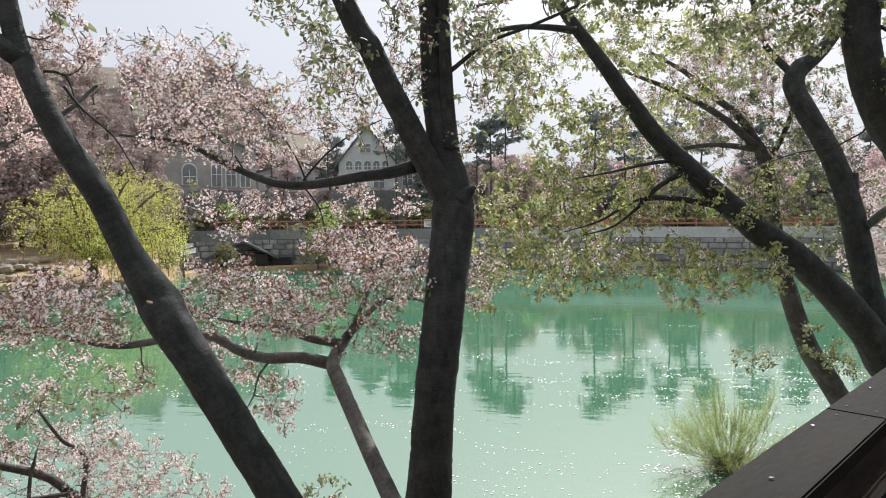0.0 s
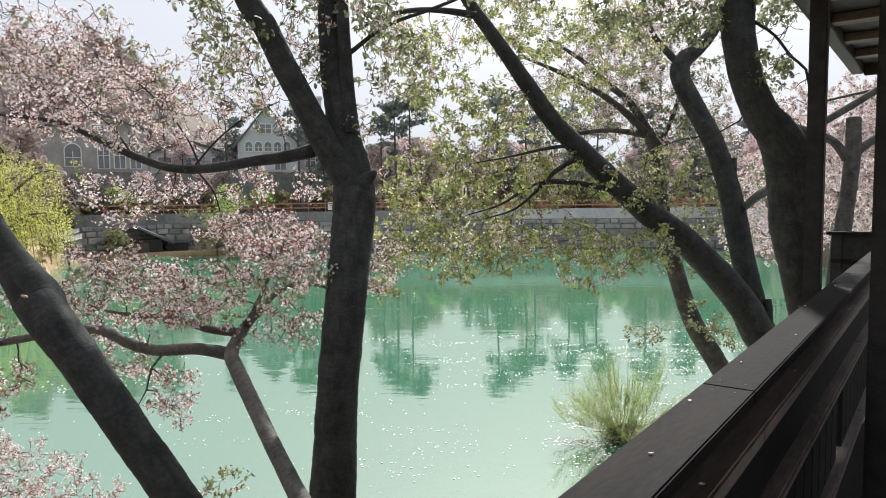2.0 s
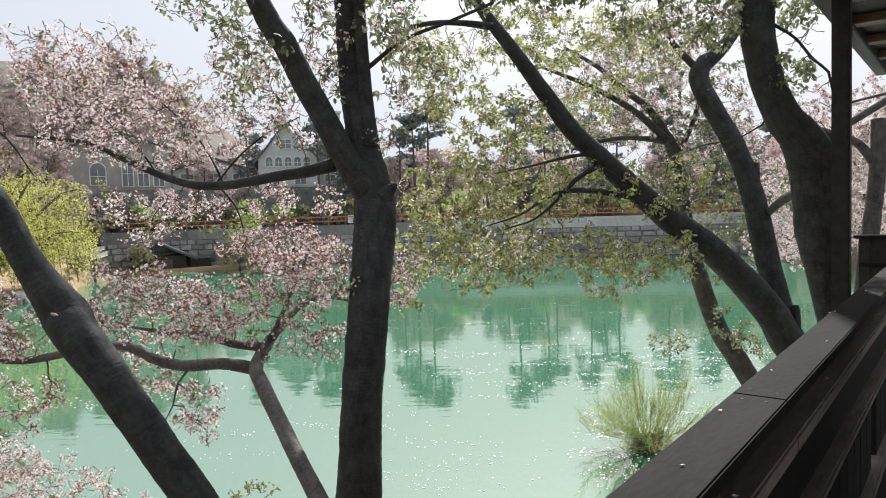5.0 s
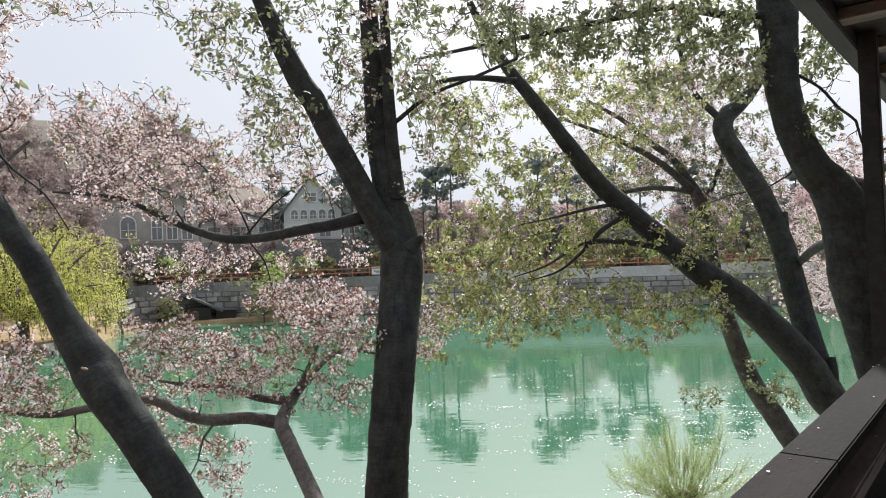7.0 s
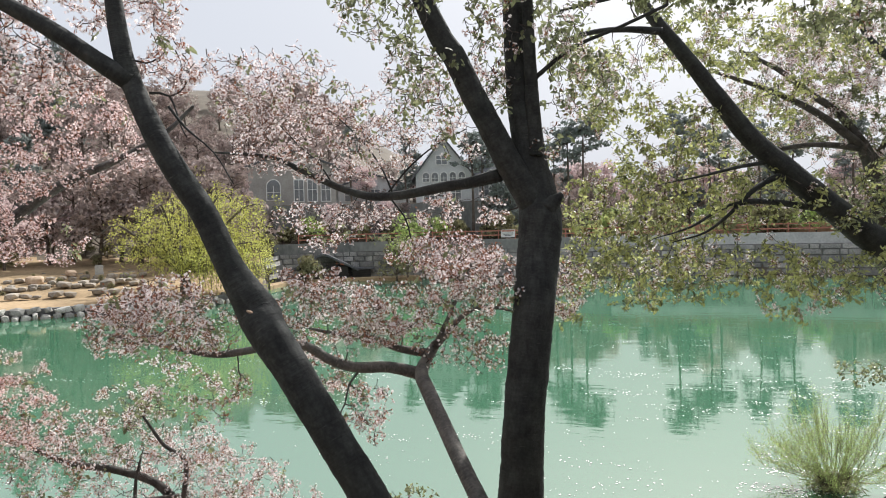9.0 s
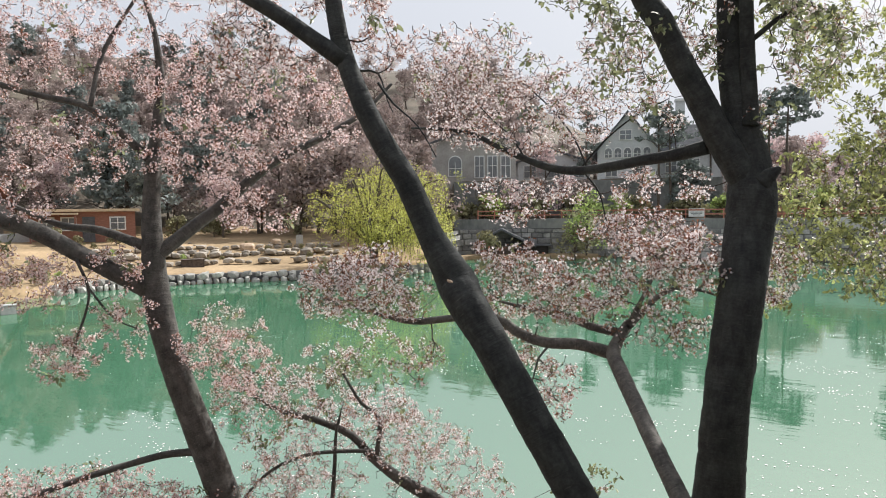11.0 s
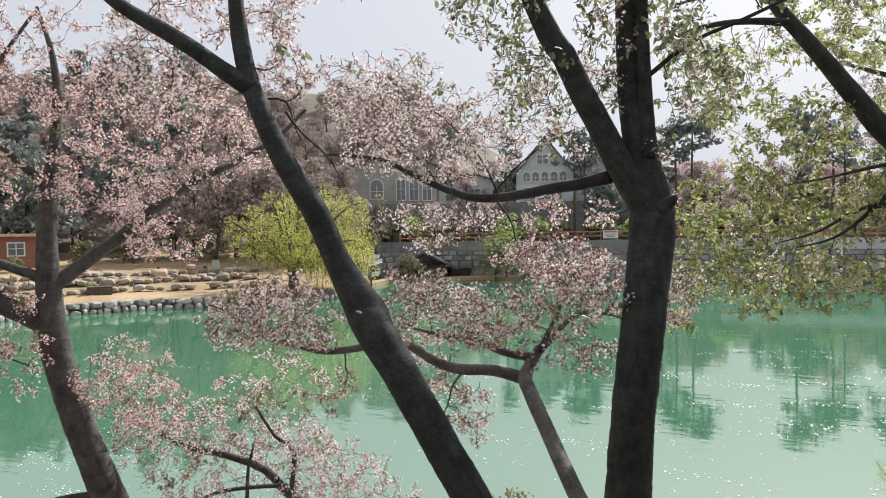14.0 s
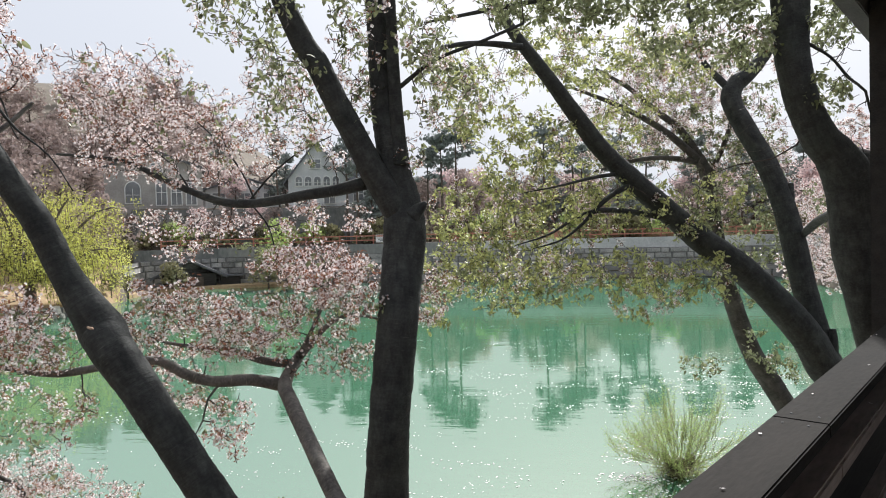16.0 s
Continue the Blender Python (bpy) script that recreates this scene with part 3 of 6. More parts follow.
limb("pink", "limb", (-5.99, 3.29, 4.17, 0.016), (-5.9, 3.34, 3.85, 0.013), (-5.96, 3.25, 3.47, 0.011), (-5.98, 3.21, 3.29, 0.005))
limb("pink", "limb", (-5.9, 3.34, 3.9, 0.011), (-5.73, 3.47, 3.63, 0.008), (-5.5, 3.66, 3.49, 0.005))
limb("pink", "limb", (-5.95, 3.45, 5.5, 0.021), (-5.98, 3.61, 6, 0.019), (-5.89, 3.92, 6.58, 0.014))
spray("pink", "pink", (-7.19, 2.54, 5.85, 0.85, 0.70, 0.69, 40), (-6.47, 3.21, 6.17, 0.98, 0.70, 0.56, 45), (-5.79, 3.83, 6.22, 0.85, 0.70, 0.56, 40), (-5.27, 4.23, 5.62, 0.72, 0.70, 0.63, 45), (-5.29, 4.17, 5.13, 0.59, 0.70, 0.38, 30), (-4.7, 4.74, 5.56, 0.65, 0.70, 0.63, 35), (-6.96, 2.69, 5.25, 0.91, 0.70, 0.38, 28), (-7.23, 2.41, 4.87, 0.65, 0.70, 0.44, 20), (-6.02, 3.52, 5.14, 0.52, 0.70, 0.38, 22))
spray("pink", "pink", (-6.03, 3.17, 3.34, 0.38, 0.40, 0.23, 20), (-4.93, 4.14, 3.25, 0.38, 0.40, 0.43, 30), (-5.16, 3.96, 3.41, 0.32, 0.40, 0.37, 16), (-5.94, 3.13, 2.06, 0.90, 0.40, 0.34, 56), (-5.33, 3.65, 1.92, 0.45, 0.40, 0.25, 24), (-6.34, 2.77, 2.12, 0.48, 0.40, 0.28, 28), (-5.87, 3.39, 4.09, 0.58, 0.40, 0.22, 14), (-4.85, 4.34, 4.58, 0.38, 0.40, 0.25, 14))
spray("pink", "pink", (-6.99, 2.39, 4.17, 0.45, 0.40, 0.18, 8), (-6.9, 2.41, 3.48, 0.38, 0.40, 0.22, 14), (-6.41, 2.96, 4.7, 0.45, 0.40, 0.25, 8), (-6.35, 2.72, 4.13, 0.53, 0.40, 0.23, 24), (-6.07, 2.95, 3.95, 0.44, 0.40, 0.21, 18), (-6.8, 2.33, 4.24, 0.37, 0.40, 0.24, 10), (-6.73, 2.32, 3.59, 0.34, 0.40, 0.17, 12), (-5.49, 3.43, 3.61, 0.31, 0.40, 0.30, 10))
limb("leaning", "trunk", (-0.99, 2.84, 2.9, 0.084), (-1.24, 2.856, 3.25, 0.086), (-1.48, 2.874, 3.6, 0.088), (-1.69, 2.889, 3.9, 0.089), (-1.85, 2.92, 4.1, 0.098), (-1.925, 2.965, 4.18, 0.106), (-1.975, 2.954, 4.269, 0.092), (-2.068, 2.936, 4.432, 0.07), (-2.196, 2.922, 4.694, 0.067), (-2.318, 2.882, 4.905, 0.063), (-2.433, 2.857, 5.122, 0.058), (-2.555, 2.862, 5.374, 0.052), (-2.6, 2.844, 5.59, 0.048), (-2.627, 2.835, 5.842, 0.041), (-2.672, 2.844, 6.274, 0.033))
limb("leaning", "knob", (-1.96, 2.96, 4.20, 0.085), (-1.925, 2.978, 4.225, 0.072), (-1.898, 2.994, 4.245, 0.050), (-1.878, 3.006, 4.262, 0.022))
limb("leaning", "limb", (-2.555, 2.853, 5.374, 0.052), (-2.672, 2.763, 5.473, 0.047), (-2.789, 2.664, 5.581, 0.043), (-2.906, 2.565, 5.671, 0.041), (-3.05, 2.448, 5.779, 0.034), (-3.248, 2.295, 5.995, 0.024))
limb("leaning", "limb", (-2.401, 2.945, 5.252, 0.008), (-2.321, 2.967, 5.14, 0.006), (-2.195, 3.019, 5.012, 0.004), (-2.091, 3.033, 4.843, 0.003))
limb("leaning", "limb", (-2.634, 3.085, 5.365, 0.008), (-2.532, 3.117, 5.346, 0.006), (-2.451, 3.099, 5.177, 0.004), (-2.413, 3.094, 5.113, 0.003))
spray("leaning", "pink", (-3.338, 2.853, 5.545, 0.261, 0.4, 0.252, 24), (-2.951, 2.988, 5.86, 0.333, 0.4, 0.144, 24), (-2.528, 3.123, 5.806, 0.108, 0.4, 0.216, 16), (-2.492, 3.141, 5.527, 0.189, 0.4, 0.108, 14), (-3.329, 2.862, 5.824, 0.225, 0.4, 0.144, 12), (-3.05, 2.952, 5.482, 0.225, 0.4, 0.09, 8))
limb("young", "trunk", (-0.76, 3.28, 2.92, 0.054), (-0.93, 3.5, 3.08, 0.05), (-1.09, 3.7, 3.22, 0.047), (-1.29, 3.955, 3.4, 0.048), (-1.45, 4.17, 3.54, 0.049), (-1.53, 4.3, 3.6, 0.047), (-1.55, 4.45, 3.66, 0.042), (-1.55, 4.69, 3.74, 0.035))
limb("young", "limb", (-1.52, 4.58, 3.75, 0.033), (-1.45, 4.68, 3.84, 0.026), (-1.38, 4.78, 3.93, 0.02), (-1.26, 4.92, 3.99, 0.015), (-1.13, 5.07, 3.96, 0.011), (-1.04, 5.16, 3.92, 0.008))
limb("young", "limb", (-1.56, 4.55, 3.7, 0.033), (-1.77, 4.5, 3.74, 0.028), (-1.94, 4.47, 3.81, 0.023), (-2.16, 4.42, 3.84, 0.016), (-2.39, 4.36, 3.89, 0.01))
limb("young", "limb", (-1.58, 4.45, 3.57, 0.045), (-1.79, 4.37, 3.63, 0.041), (-2.02, 4.28, 3.64, 0.037), (-2.19, 4.21, 3.71, 0.034), (-2.33, 4.17, 3.8, 0.031), (-2.57, 4.06, 3.8, 0.026), (-2.86, 3.92, 3.77, 0.023), (-3.08, 3.82, 3.82, 0.016), (-3.31, 3.72, 3.89, 0.013), (-3.51, 3.63, 3.94, 0.009))
limb("young", "limb", (-1.97, 4.3, 3.63, 0.009), (-2.04, 4.24, 3.53, 0.008), (-2.06, 4.2, 3.4, 0.006), (-2.11, 4.15, 3.29, 0.004))
limb("young", "limb", (-1.51, 4.59, 3.77, 0.018), (-1.4, 4.78, 4.08, 0.011), (-1.33, 4.91, 4.3, 0.009), (-1.26, 5.02, 4.49, 0.006))
spray("young", "pink", (-3.62, 4.06, 4.09, 0.33, 0.40, 0.18, 20), (-3.35, 4.11, 4.17, 0.28, 0.40, 0.18, 14), (-3.74, 4.03, 3.82, 0.24, 0.40, 0.14, 8), (-1.26, 4.55, 4.33, 0.37, 0.45, 0.18, 34), (-1.45, 4.52, 4.07, 0.42, 0.45, 0.20, 34), (-1.8, 4.51, 4.03, 0.37, 0.45, 0.20, 26), (-2.18, 4.5, 4.07, 0.37, 0.45, 0.18, 26), (-2.43, 4.47, 3.78, 0.23, 0.45, 0.18, 14), (-1.91, 4.49, 3.86, 0.42, 0.45, 0.11, 16))
spray("young", "pink", (-1.04, 4.55, 4.18, 0.21, 0.45, 0.20, 18), (-1.26, 4.51, 3.83, 0.28, 0.45, 0.16, 14), (-2.03, 4.45, 3.34, 0.21, 0.45, 0.20, 14), (-1.95, 4.44, 3.18, 0.09, 0.45, 0.10, 8), (-2.32, 4.45, 3.57, 0.18, 0.45, 0.18, 10), (-1.45, 4.55, 4.45, 0.28, 0.45, 0.13, 14), (-1.1, 4.51, 3.72, 0.14, 0.45, 0.13, 8), (-3.16, 3.69, 4.11, 0.39, 0.40, 0.21, 28), (-2.96, 3.86, 3.97, 0.29, 0.40, 0.21, 18))
spray("young", "pink", (-3.35, 3.51, 4.05, 0.24, 0.40, 0.18, 14), (-2.85, 3.91, 3.49, 0.29, 0.40, 0.14, 6))
spray("young", "mix", (-1.84, 4.77, 4.45, 0.28, 0.30, 0.14, 10), (-1.48, 5.08, 4.25, 0.33, 0.30, 0.16, 14))
spray("young", "pink", (-0.65, 5.15, 4.02, 0.15, 0.40, 0.17, 10), (-0.64, 5.25, 4.21, 0.13, 0.40, 0.11, 7), (-1.19, 4.95, 4.37, 0.19, 0.40, 0.15, 16), (-1.42, 4.88, 4.44, 0.19, 0.40, 0.13, 14), (-1.62, 4.71, 4.37, 0.19, 0.40, 0.13, 14), (-2.27, 3.97, 4.11, 0.19, 0.40, 0.17, 16), (-2.23, 4.11, 4.27, 0.24, 0.40, 0.12, 14), (-2.03, 4.33, 4.14, 0.24, 0.40, 0.16, 14), (-1.80, 4.32, 3.91, 0.20, 0.40, 0.10, 10))
spray("young", "pink", (-3.06, 3.55, 3.99, 0.27, 0.40, 0.12, 16), (-2.81, 3.73, 3.92, 0.19, 0.40, 0.10, 10))
limb("tall", "trunk", (-0.891, 4.214, 2.248, 0.162), (-0.875, 4.257, 2.636, 0.151), (-0.847, 4.333, 3.298, 0.139), (-0.819, 4.381, 3.666, 0.137), (-0.78, 4.44, 4.04, 0.134), (-0.77, 4.61, 4.41, 0.144), (-0.76, 4.66, 4.62, 0.152), (-0.78, 4.71, 4.84, 0.126), (-0.83, 4.72, 5.03, 0.118), (-0.86, 4.74, 5.27, 0.11), (-0.9, 4.75, 5.5, 0.091), (-0.92, 4.74, 5.77, 0.078), (-0.92, 4.72, 5.96, 0.074), (-0.93, 4.69, 6.32, 0.065), (-0.94, 4.65, 6.82, 0.053))
limb("tall", "stem", (-0.79, 4.67, 5.07, 0.066), (-0.79, 4.67, 5.3, 0.054), (-0.8, 4.66, 5.56, 0.046), (-0.81, 4.65, 5.93, 0.04), (-0.81, 4.63, 6.48, 0.03))
limb("tall", "limb", (-0.79, 4.65, 4.72, 0.101), (-0.86, 4.62, 4.85, 0.097), (-0.97, 4.57, 5.06, 0.092), (-1.07, 4.52, 5.28, 0.086), (-1.17, 4.47, 5.49, 0.083), (-1.27, 4.41, 5.73, 0.08), (-1.35, 4.37, 5.86, 0.076), (-1.46, 4.3, 6.12, 0.067), (-1.59, 4.2, 6.49, 0.052))
limb("tall", "limb", (-1.02, 4.61, 4.95, 0.05), (-1.23, 4.65, 4.91, 0.043), (-1.44, 4.69, 4.89, 0.039), (-1.66, 4.73, 4.86, 0.036), (-1.92, 4.78, 4.84, 0.034), (-2.14, 4.82, 4.86, 0.031), (-2.42, 4.88, 4.95, 0.027), (-2.7, 4.95, 5.07, 0.023), (-2.99, 5.01, 5.2, 0.019), (-3.29, 5.07, 5.26, 0.015), (-3.69, 5.14, 5.31, 0.009))
limb("tall", "limb", (-1.98, 4.87, 4.85, 0.009), (-1.79, 4.89, 5.06, 0.007), (-1.58, 4.91, 5.22, 0.006), (-1.34, 4.93, 5.33, 0.004))
limb("tall", "limb", (-1.91, 4.87, 4.84, 0.009), (-2.03, 4.91, 5.08, 0.007), (-2.21, 4.95, 5.31, 0.006), (-2.5, 5, 5.57, 0.004))
limb("tall", "limb", (-1.93, 4.86, 4.82, 0.007), (-1.82, 4.86, 4.67, 0.006), (-1.76, 4.84, 4.46, 0.004))
limb("tall", "limb", (-2.46, 4.96, 4.95, 0.008), (-2.6, 4.97, 5.15, 0.006), (-2.75, 4.97, 5.28, 0.005), (-2.96, 4.98, 5.49, 0.004))
limb("tall", "limb", (-0.78, 4.66, 5.6, 0.019), (-0.52, 4.69, 5.79, 0.015), (-0.21, 4.71, 5.9, 0.013), (0.1, 4.73, 6.02, 0.012))
limb("tall", "knob", (-0.70, 4.61, 4.71, 0.075), (-0.65, 4.61, 4.755, 0.046), (-0.615, 4.61, 4.785, 0.028), (-0.598, 4.61, 4.805, 0.012))
spray("tall", "pink", (-3.21, 4.98, 5.68, 0.35, 0.50, 0.29, 36), (-2.79, 4.98, 5.49, 0.45, 0.50, 0.29, 44), (-2.37, 4.99, 5.38, 0.45, 0.50, 0.29, 44), (-2.02, 4.99, 5.25, 0.30, 0.50, 0.26, 26), (-2.92, 4.96, 5.18, 0.40, 0.50, 0.13, 20), (-2.37, 4.97, 5.09, 0.40, 0.50, 0.12, 14), (-2.25, 4.94, 4.69, 0.40, 0.50, 0.13, 22), (-2.75, 4.93, 4.72, 0.25, 0.50, 0.12, 8), (-1.58, 4.97, 4.69, 0.20, 0.50, 0.14, 10))
spray("tall", "pink", (-2.52, 4.92, 4.53, 0.25, 0.50, 0.10, 10), (-3.17, 4.96, 5.36, 0.30, 0.50, 0.19, 16), (-2.97, 4.29, 6.55, 0.37, 0.50, 0.13, 16), (-3.31, 4.25, 6.6, 0.18, 0.50, 0.35, 12), (-0.91, 4.51, 6.23, 0.14, 0.50, 0.27, 8), (-3.21, 5, 5.89, 0.40, 0.40, 0.17, 14), (-2.58, 5.01, 5.68, 0.45, 0.40, 0.17, 14), (-2.04, 5.01, 5.53, 0.30, 0.40, 0.17, 10))
spray("tall", "mix", (-1.59, 4.83, 5.49, 0.31, 0.50, 0.30, 34), (-1.39, 4.81, 5.2, 0.19, 0.50, 0.16, 10), (-1.71, 4.84, 5.77, 0.29, 0.50, 0.18, 22), (-1.19, 4.86, 5.77, 0.19, 0.50, 0.23, 10), (-1.03, 4.86, 5.64, 0.14, 0.50, 0.23, 8))
spray("tall", "fresh", (-1.76, 4.42, 6.15, 0.42, 0.60, 0.27, 48), (-1.51, 4.45, 5.68, 0.28, 0.60, 0.27, 22), (-1.04, 4.5, 5.97, 0.23, 0.60, 0.35, 24), (-0.57, 4.54, 6.18, 0.28, 0.60, 0.27, 30), (-0.4, 4.57, 5.52, 0.18, 0.60, 0.22, 12), (-0.62, 4.54, 5.76, 0.14, 0.60, 0.18, 10), (-1.24, 4.47, 6.51, 0.42, 0.60, 0.22, 20), (-2.09, 4.38, 6.43, 0.28, 0.60, 0.18, 16), (-0.1, 4.59, 6.28, 0.28, 0.60, 0.18, 18))
spray("tall", "fresh", (-2.75, 5.21, 5.97, 0.07, 0.20, 0.15, 4), (-2.95, 5.19, 5.86, 0.10, 0.20, 0.10, 3), (-2.52, 5.21, 5.81, 0.10, 0.20, 0.13, 3), (-2.26, 5.2, 5.64, 0.10, 0.20, 0.13, 3))
spray("tall", "fresh", (-0.58, 4.76, 5.46, 0.14, 0.40, 0.18, 12), (-0.54, 4.76, 5.81, 0.16, 0.40, 0.16, 12), (-0.74, 4.83, 5.16, 0.12, 0.40, 0.14, 6), (-1.10, 4.76, 5.48, 0.16, 0.40, 0.21, 10))
spray("tall", "pink", (-2.79, 4.59, 5.84, 0.50, 0.40, 0.16, 24), (-2.97, 4.48, 5.60, 0.27, 0.40, 0.27, 16), (-1.20, 5.05, 4.73, 0.17, 0.40, 0.13, 8), (-1.52, 4.96, 4.78, 0.17, 0.40, 0.11, 8))
limb("low", "trunk", (-2.65, 5.69, 0.58, 0.114), (-3.04, 5.56, 1.19, 0.09), (-3.29, 5.46, 1.5, 0.075), (-3.57, 5.31, 1.77, 0.065), (-3.86, 5.15, 1.97, 0.055), (-4.1, 5.03, 2.17, 0.044), (-4.3, 4.93, 2.4, 0.036), (-4.59, 4.76, 2.55, 0.033), (-4.88, 4.57, 2.65, 0.028), (-5.19, 4.4, 2.86, 0.02), (-5.36, 4.3, 2.97, 0.014))
limb("low", "limb", (-3.99, 4.92, 2.23, 0.024), (-3.98, 4.96, 2.6, 0.021), (-4.11, 4.86, 2.76, 0.016), (-4.24, 4.77, 3.03, 0.011))
limb("low", "limb", (-4.07, 4.98, 2.27, 0.022), (-4.31, 4.77, 2.29, 0.019), (-4.56, 4.55, 2.27, 0.016), (-4.79, 4.32, 2.14, 0.014), (-4.98, 4.12, 1.87, 0.008))
limb("low", "limb", (-4.35, 4.68, 1.69, 0.022), (-4.34, 4.73, 2.14, 0.019), (-4.34, 4.76, 2.46, 0.014), (-4.31, 4.81, 2.68, 0.008))
spray("low", "pink", (-4.96, 4.38, 2.93, 0.40, 0.60, 0.19, 20), (-4.65, 4.65, 2.82, 0.40, 0.60, 0.25, 28), (-4.71, 4.55, 2.29, 0.40, 0.60, 0.22, 18), (-4.86, 4.38, 1.94, 0.40, 0.60, 0.25, 24), (-4.1, 5.12, 2.65, 0.40, 0.60, 0.25, 24), (-3.93, 5.25, 2.32, 0.53, 0.60, 0.25, 26), (-3.63, 5.5, 2.2, 0.46, 0.60, 0.29, 20), (-3.74, 5.37, 1.82, 0.46, 0.60, 0.25, 16), (-4.44, 4.75, 1.93, 0.40, 0.60, 0.25, 18))
spray("low", "pink", (-3.26, 5.79, 1.82, 0.27, 0.60, 0.25, 12), (-5.13, 4.2, 2.66, 0.33, 0.60, 0.25, 10), (-4.78, 5.5, 2.46, 0.64, 0.50, 0.31, 24), (-4.2, 5.59, 2.24, 0.77, 0.50, 0.25, 24), (-5.05, 5.47, 2.94, 0.32, 0.50, 0.25, 10))
spray("low", "mix", (-4.27, 4.89, 3.11, 0.39, 0.50, 0.22, 14), (-4.12, 5.05, 3.44, 0.26, 0.50, 0.19, 6), (-3.79, 5.33, 3.27, 0.33, 0.50, 0.13, 6), (-4.81, 4.35, 2.57, 0.39, 0.50, 0.25, 8))
spray("low", "bare", (-3.7, 5.42, 2.05, 0.6, 0.6, 0.35, 16), (-4.4, 4.8, 2.4, 0.6, 0.6, 0.35, 14))
spray("low", "fresh", (-2.14, 5.75, 2.13, 0.27, 0.20, 0.15, 7))
limb("thin", "trunk", (4.17, 9.55, 1.27, 0.173), (3.89, 9.51, 1.66, 0.162), (3.59, 9.47, 2.08, 0.143), (3.37, 9.44, 2.44, 0.136), (3.15, 9.41, 2.79, 0.128), (2.96, 9.38, 3.25, 0.121), (2.83, 9.36, 3.67, 0.113), (2.73, 9.35, 3.94, 0.106), (2.64, 9.33, 4.56, 0.098), (2.57, 9.31, 5.09, 0.09), (2.46, 9.29, 5.43, 0.075), (2.39, 9.28, 5.51, 0.06))
limb("thin", "limb", (2.42, 9.26, 5.45, 0.057), (2.03, 9.15, 5.78, 0.045), (1.64, 9.04, 6.02, 0.037), (1.2, 8.92, 6.22, 0.029), (0.76, 8.79, 6.38, 0.018))
limb("thin", "limb", (2.43, 9.27, 5.5, 0.057), (2.22, 9.36, 5.86, 0.05), (1.91, 9.45, 6.16, 0.042), (1.59, 9.55, 6.49, 0.031), (1.14, 9.65, 6.81, 0.02))
limb("thin", "limb", (2.41, 9.26, 5.42, 0.045), (2.11, 9.2, 5.47, 0.038), (1.8, 9.13, 5.48, 0.03), (1.41, 9.05, 5.42, 0.026), (1.03, 8.96, 5.31, 0.015))
limb("thin", "limb", (2.52, 9.26, 5.16, 0.038), (2.8, 9.31, 5.75, 0.03), (2.97, 9.35, 6.43, 0.023), (3.07, 9.4, 7.1, 0.015))
spray("thin", "mix", (1.42, 9.73, 6.49, 0.67, 0.70, 0.55, 30), (2.06, 9.74, 6.33, 0.76, 0.70, 0.64, 36), (2.45, 9.72, 5.85, 0.67, 0.70, 0.55, 26), (1.5, 9.66, 5.46, 0.67, 0.70, 0.37, 14), (2.14, 9.69, 5.62, 0.57, 0.70, 0.37, 14), (0.94, 9.67, 5.94, 0.57, 0.70, 0.46, 16), (2.85, 9.81, 6.88, 0.57, 0.70, 0.46, 16))
spray("thin", "leaf", (2.35, 8.93, 4.73, 0.53, 0.60, 0.42, 20), (3.23, 8.96, 4.73, 0.27, 0.60, 0.42, 8), (2.64, 8.89, 4.07, 0.27, 0.60, 0.25, 5), (2.27, 8.78, 2.82, 0.27, 0.60, 0.12, 5), (3.04, 8.83, 3.04, 0.27, 0.60, 0.25, 6), (3.3, 8.81, 2.74, 0.22, 0.60, 0.21, 5))
spray("thin", "pink", (2.27, 9.74, 6.95, 0.75, 0.80, 0.42, 40), (2.78, 9.61, 6.21, 0.67, 0.80, 0.50, 40), (2.05, 9.79, 5.95, 0.50, 0.80, 0.42, 24), (3.40, 9.41, 5.63, 0.42, 0.80, 0.59, 24), (1.74, 9.85, 6.52, 0.50, 0.80, 0.42, 20), (3.99, 9.18, 4.25, 0.34, 0.80, 0.42, 16), (3.20, 9.49, 6.85, 0.50, 0.80, 0.42, 20))
spray("thin", "mix", (2.94, 9.36, 5.48, 0.66, 0.70, 0.49, 26), (2.37, 9.52, 6.51, 0.74, 0.70, 0.49, 26), (3.59, 8.92, 4.77, 0.32, 0.70, 0.48, 14), (1.22, 9.52, 5.85, 0.56, 0.70, 0.48, 18))
limb("over_lake", "trunk", (4.01, 7.99, 2.1, 0.21), (3.62, 7.89, 2.67, 0.194), (3.35, 7.83, 3.01, 0.186), (3.17, 7.78, 3.32, 0.175), (2.8, 7.69, 3.75, 0.161), (2.39, 7.6, 4.14, 0.15), (1.99, 7.51, 4.43, 0.136), (1.59, 7.42, 4.77, 0.125), (1.27, 7.34, 5.07, 0.112), (0.93, 7.25, 5.4, 0.099), (0.65, 7.16, 5.77, 0.087), (0.41, 7.09, 6.1, 0.074), (0.18, 7.01, 6.4, 0.065), (0.04, 6.96, 6.58, 0.059), (-0.16, 6.89, 6.89, 0.048), (-0.32, 6.81, 7.24, 0.034))
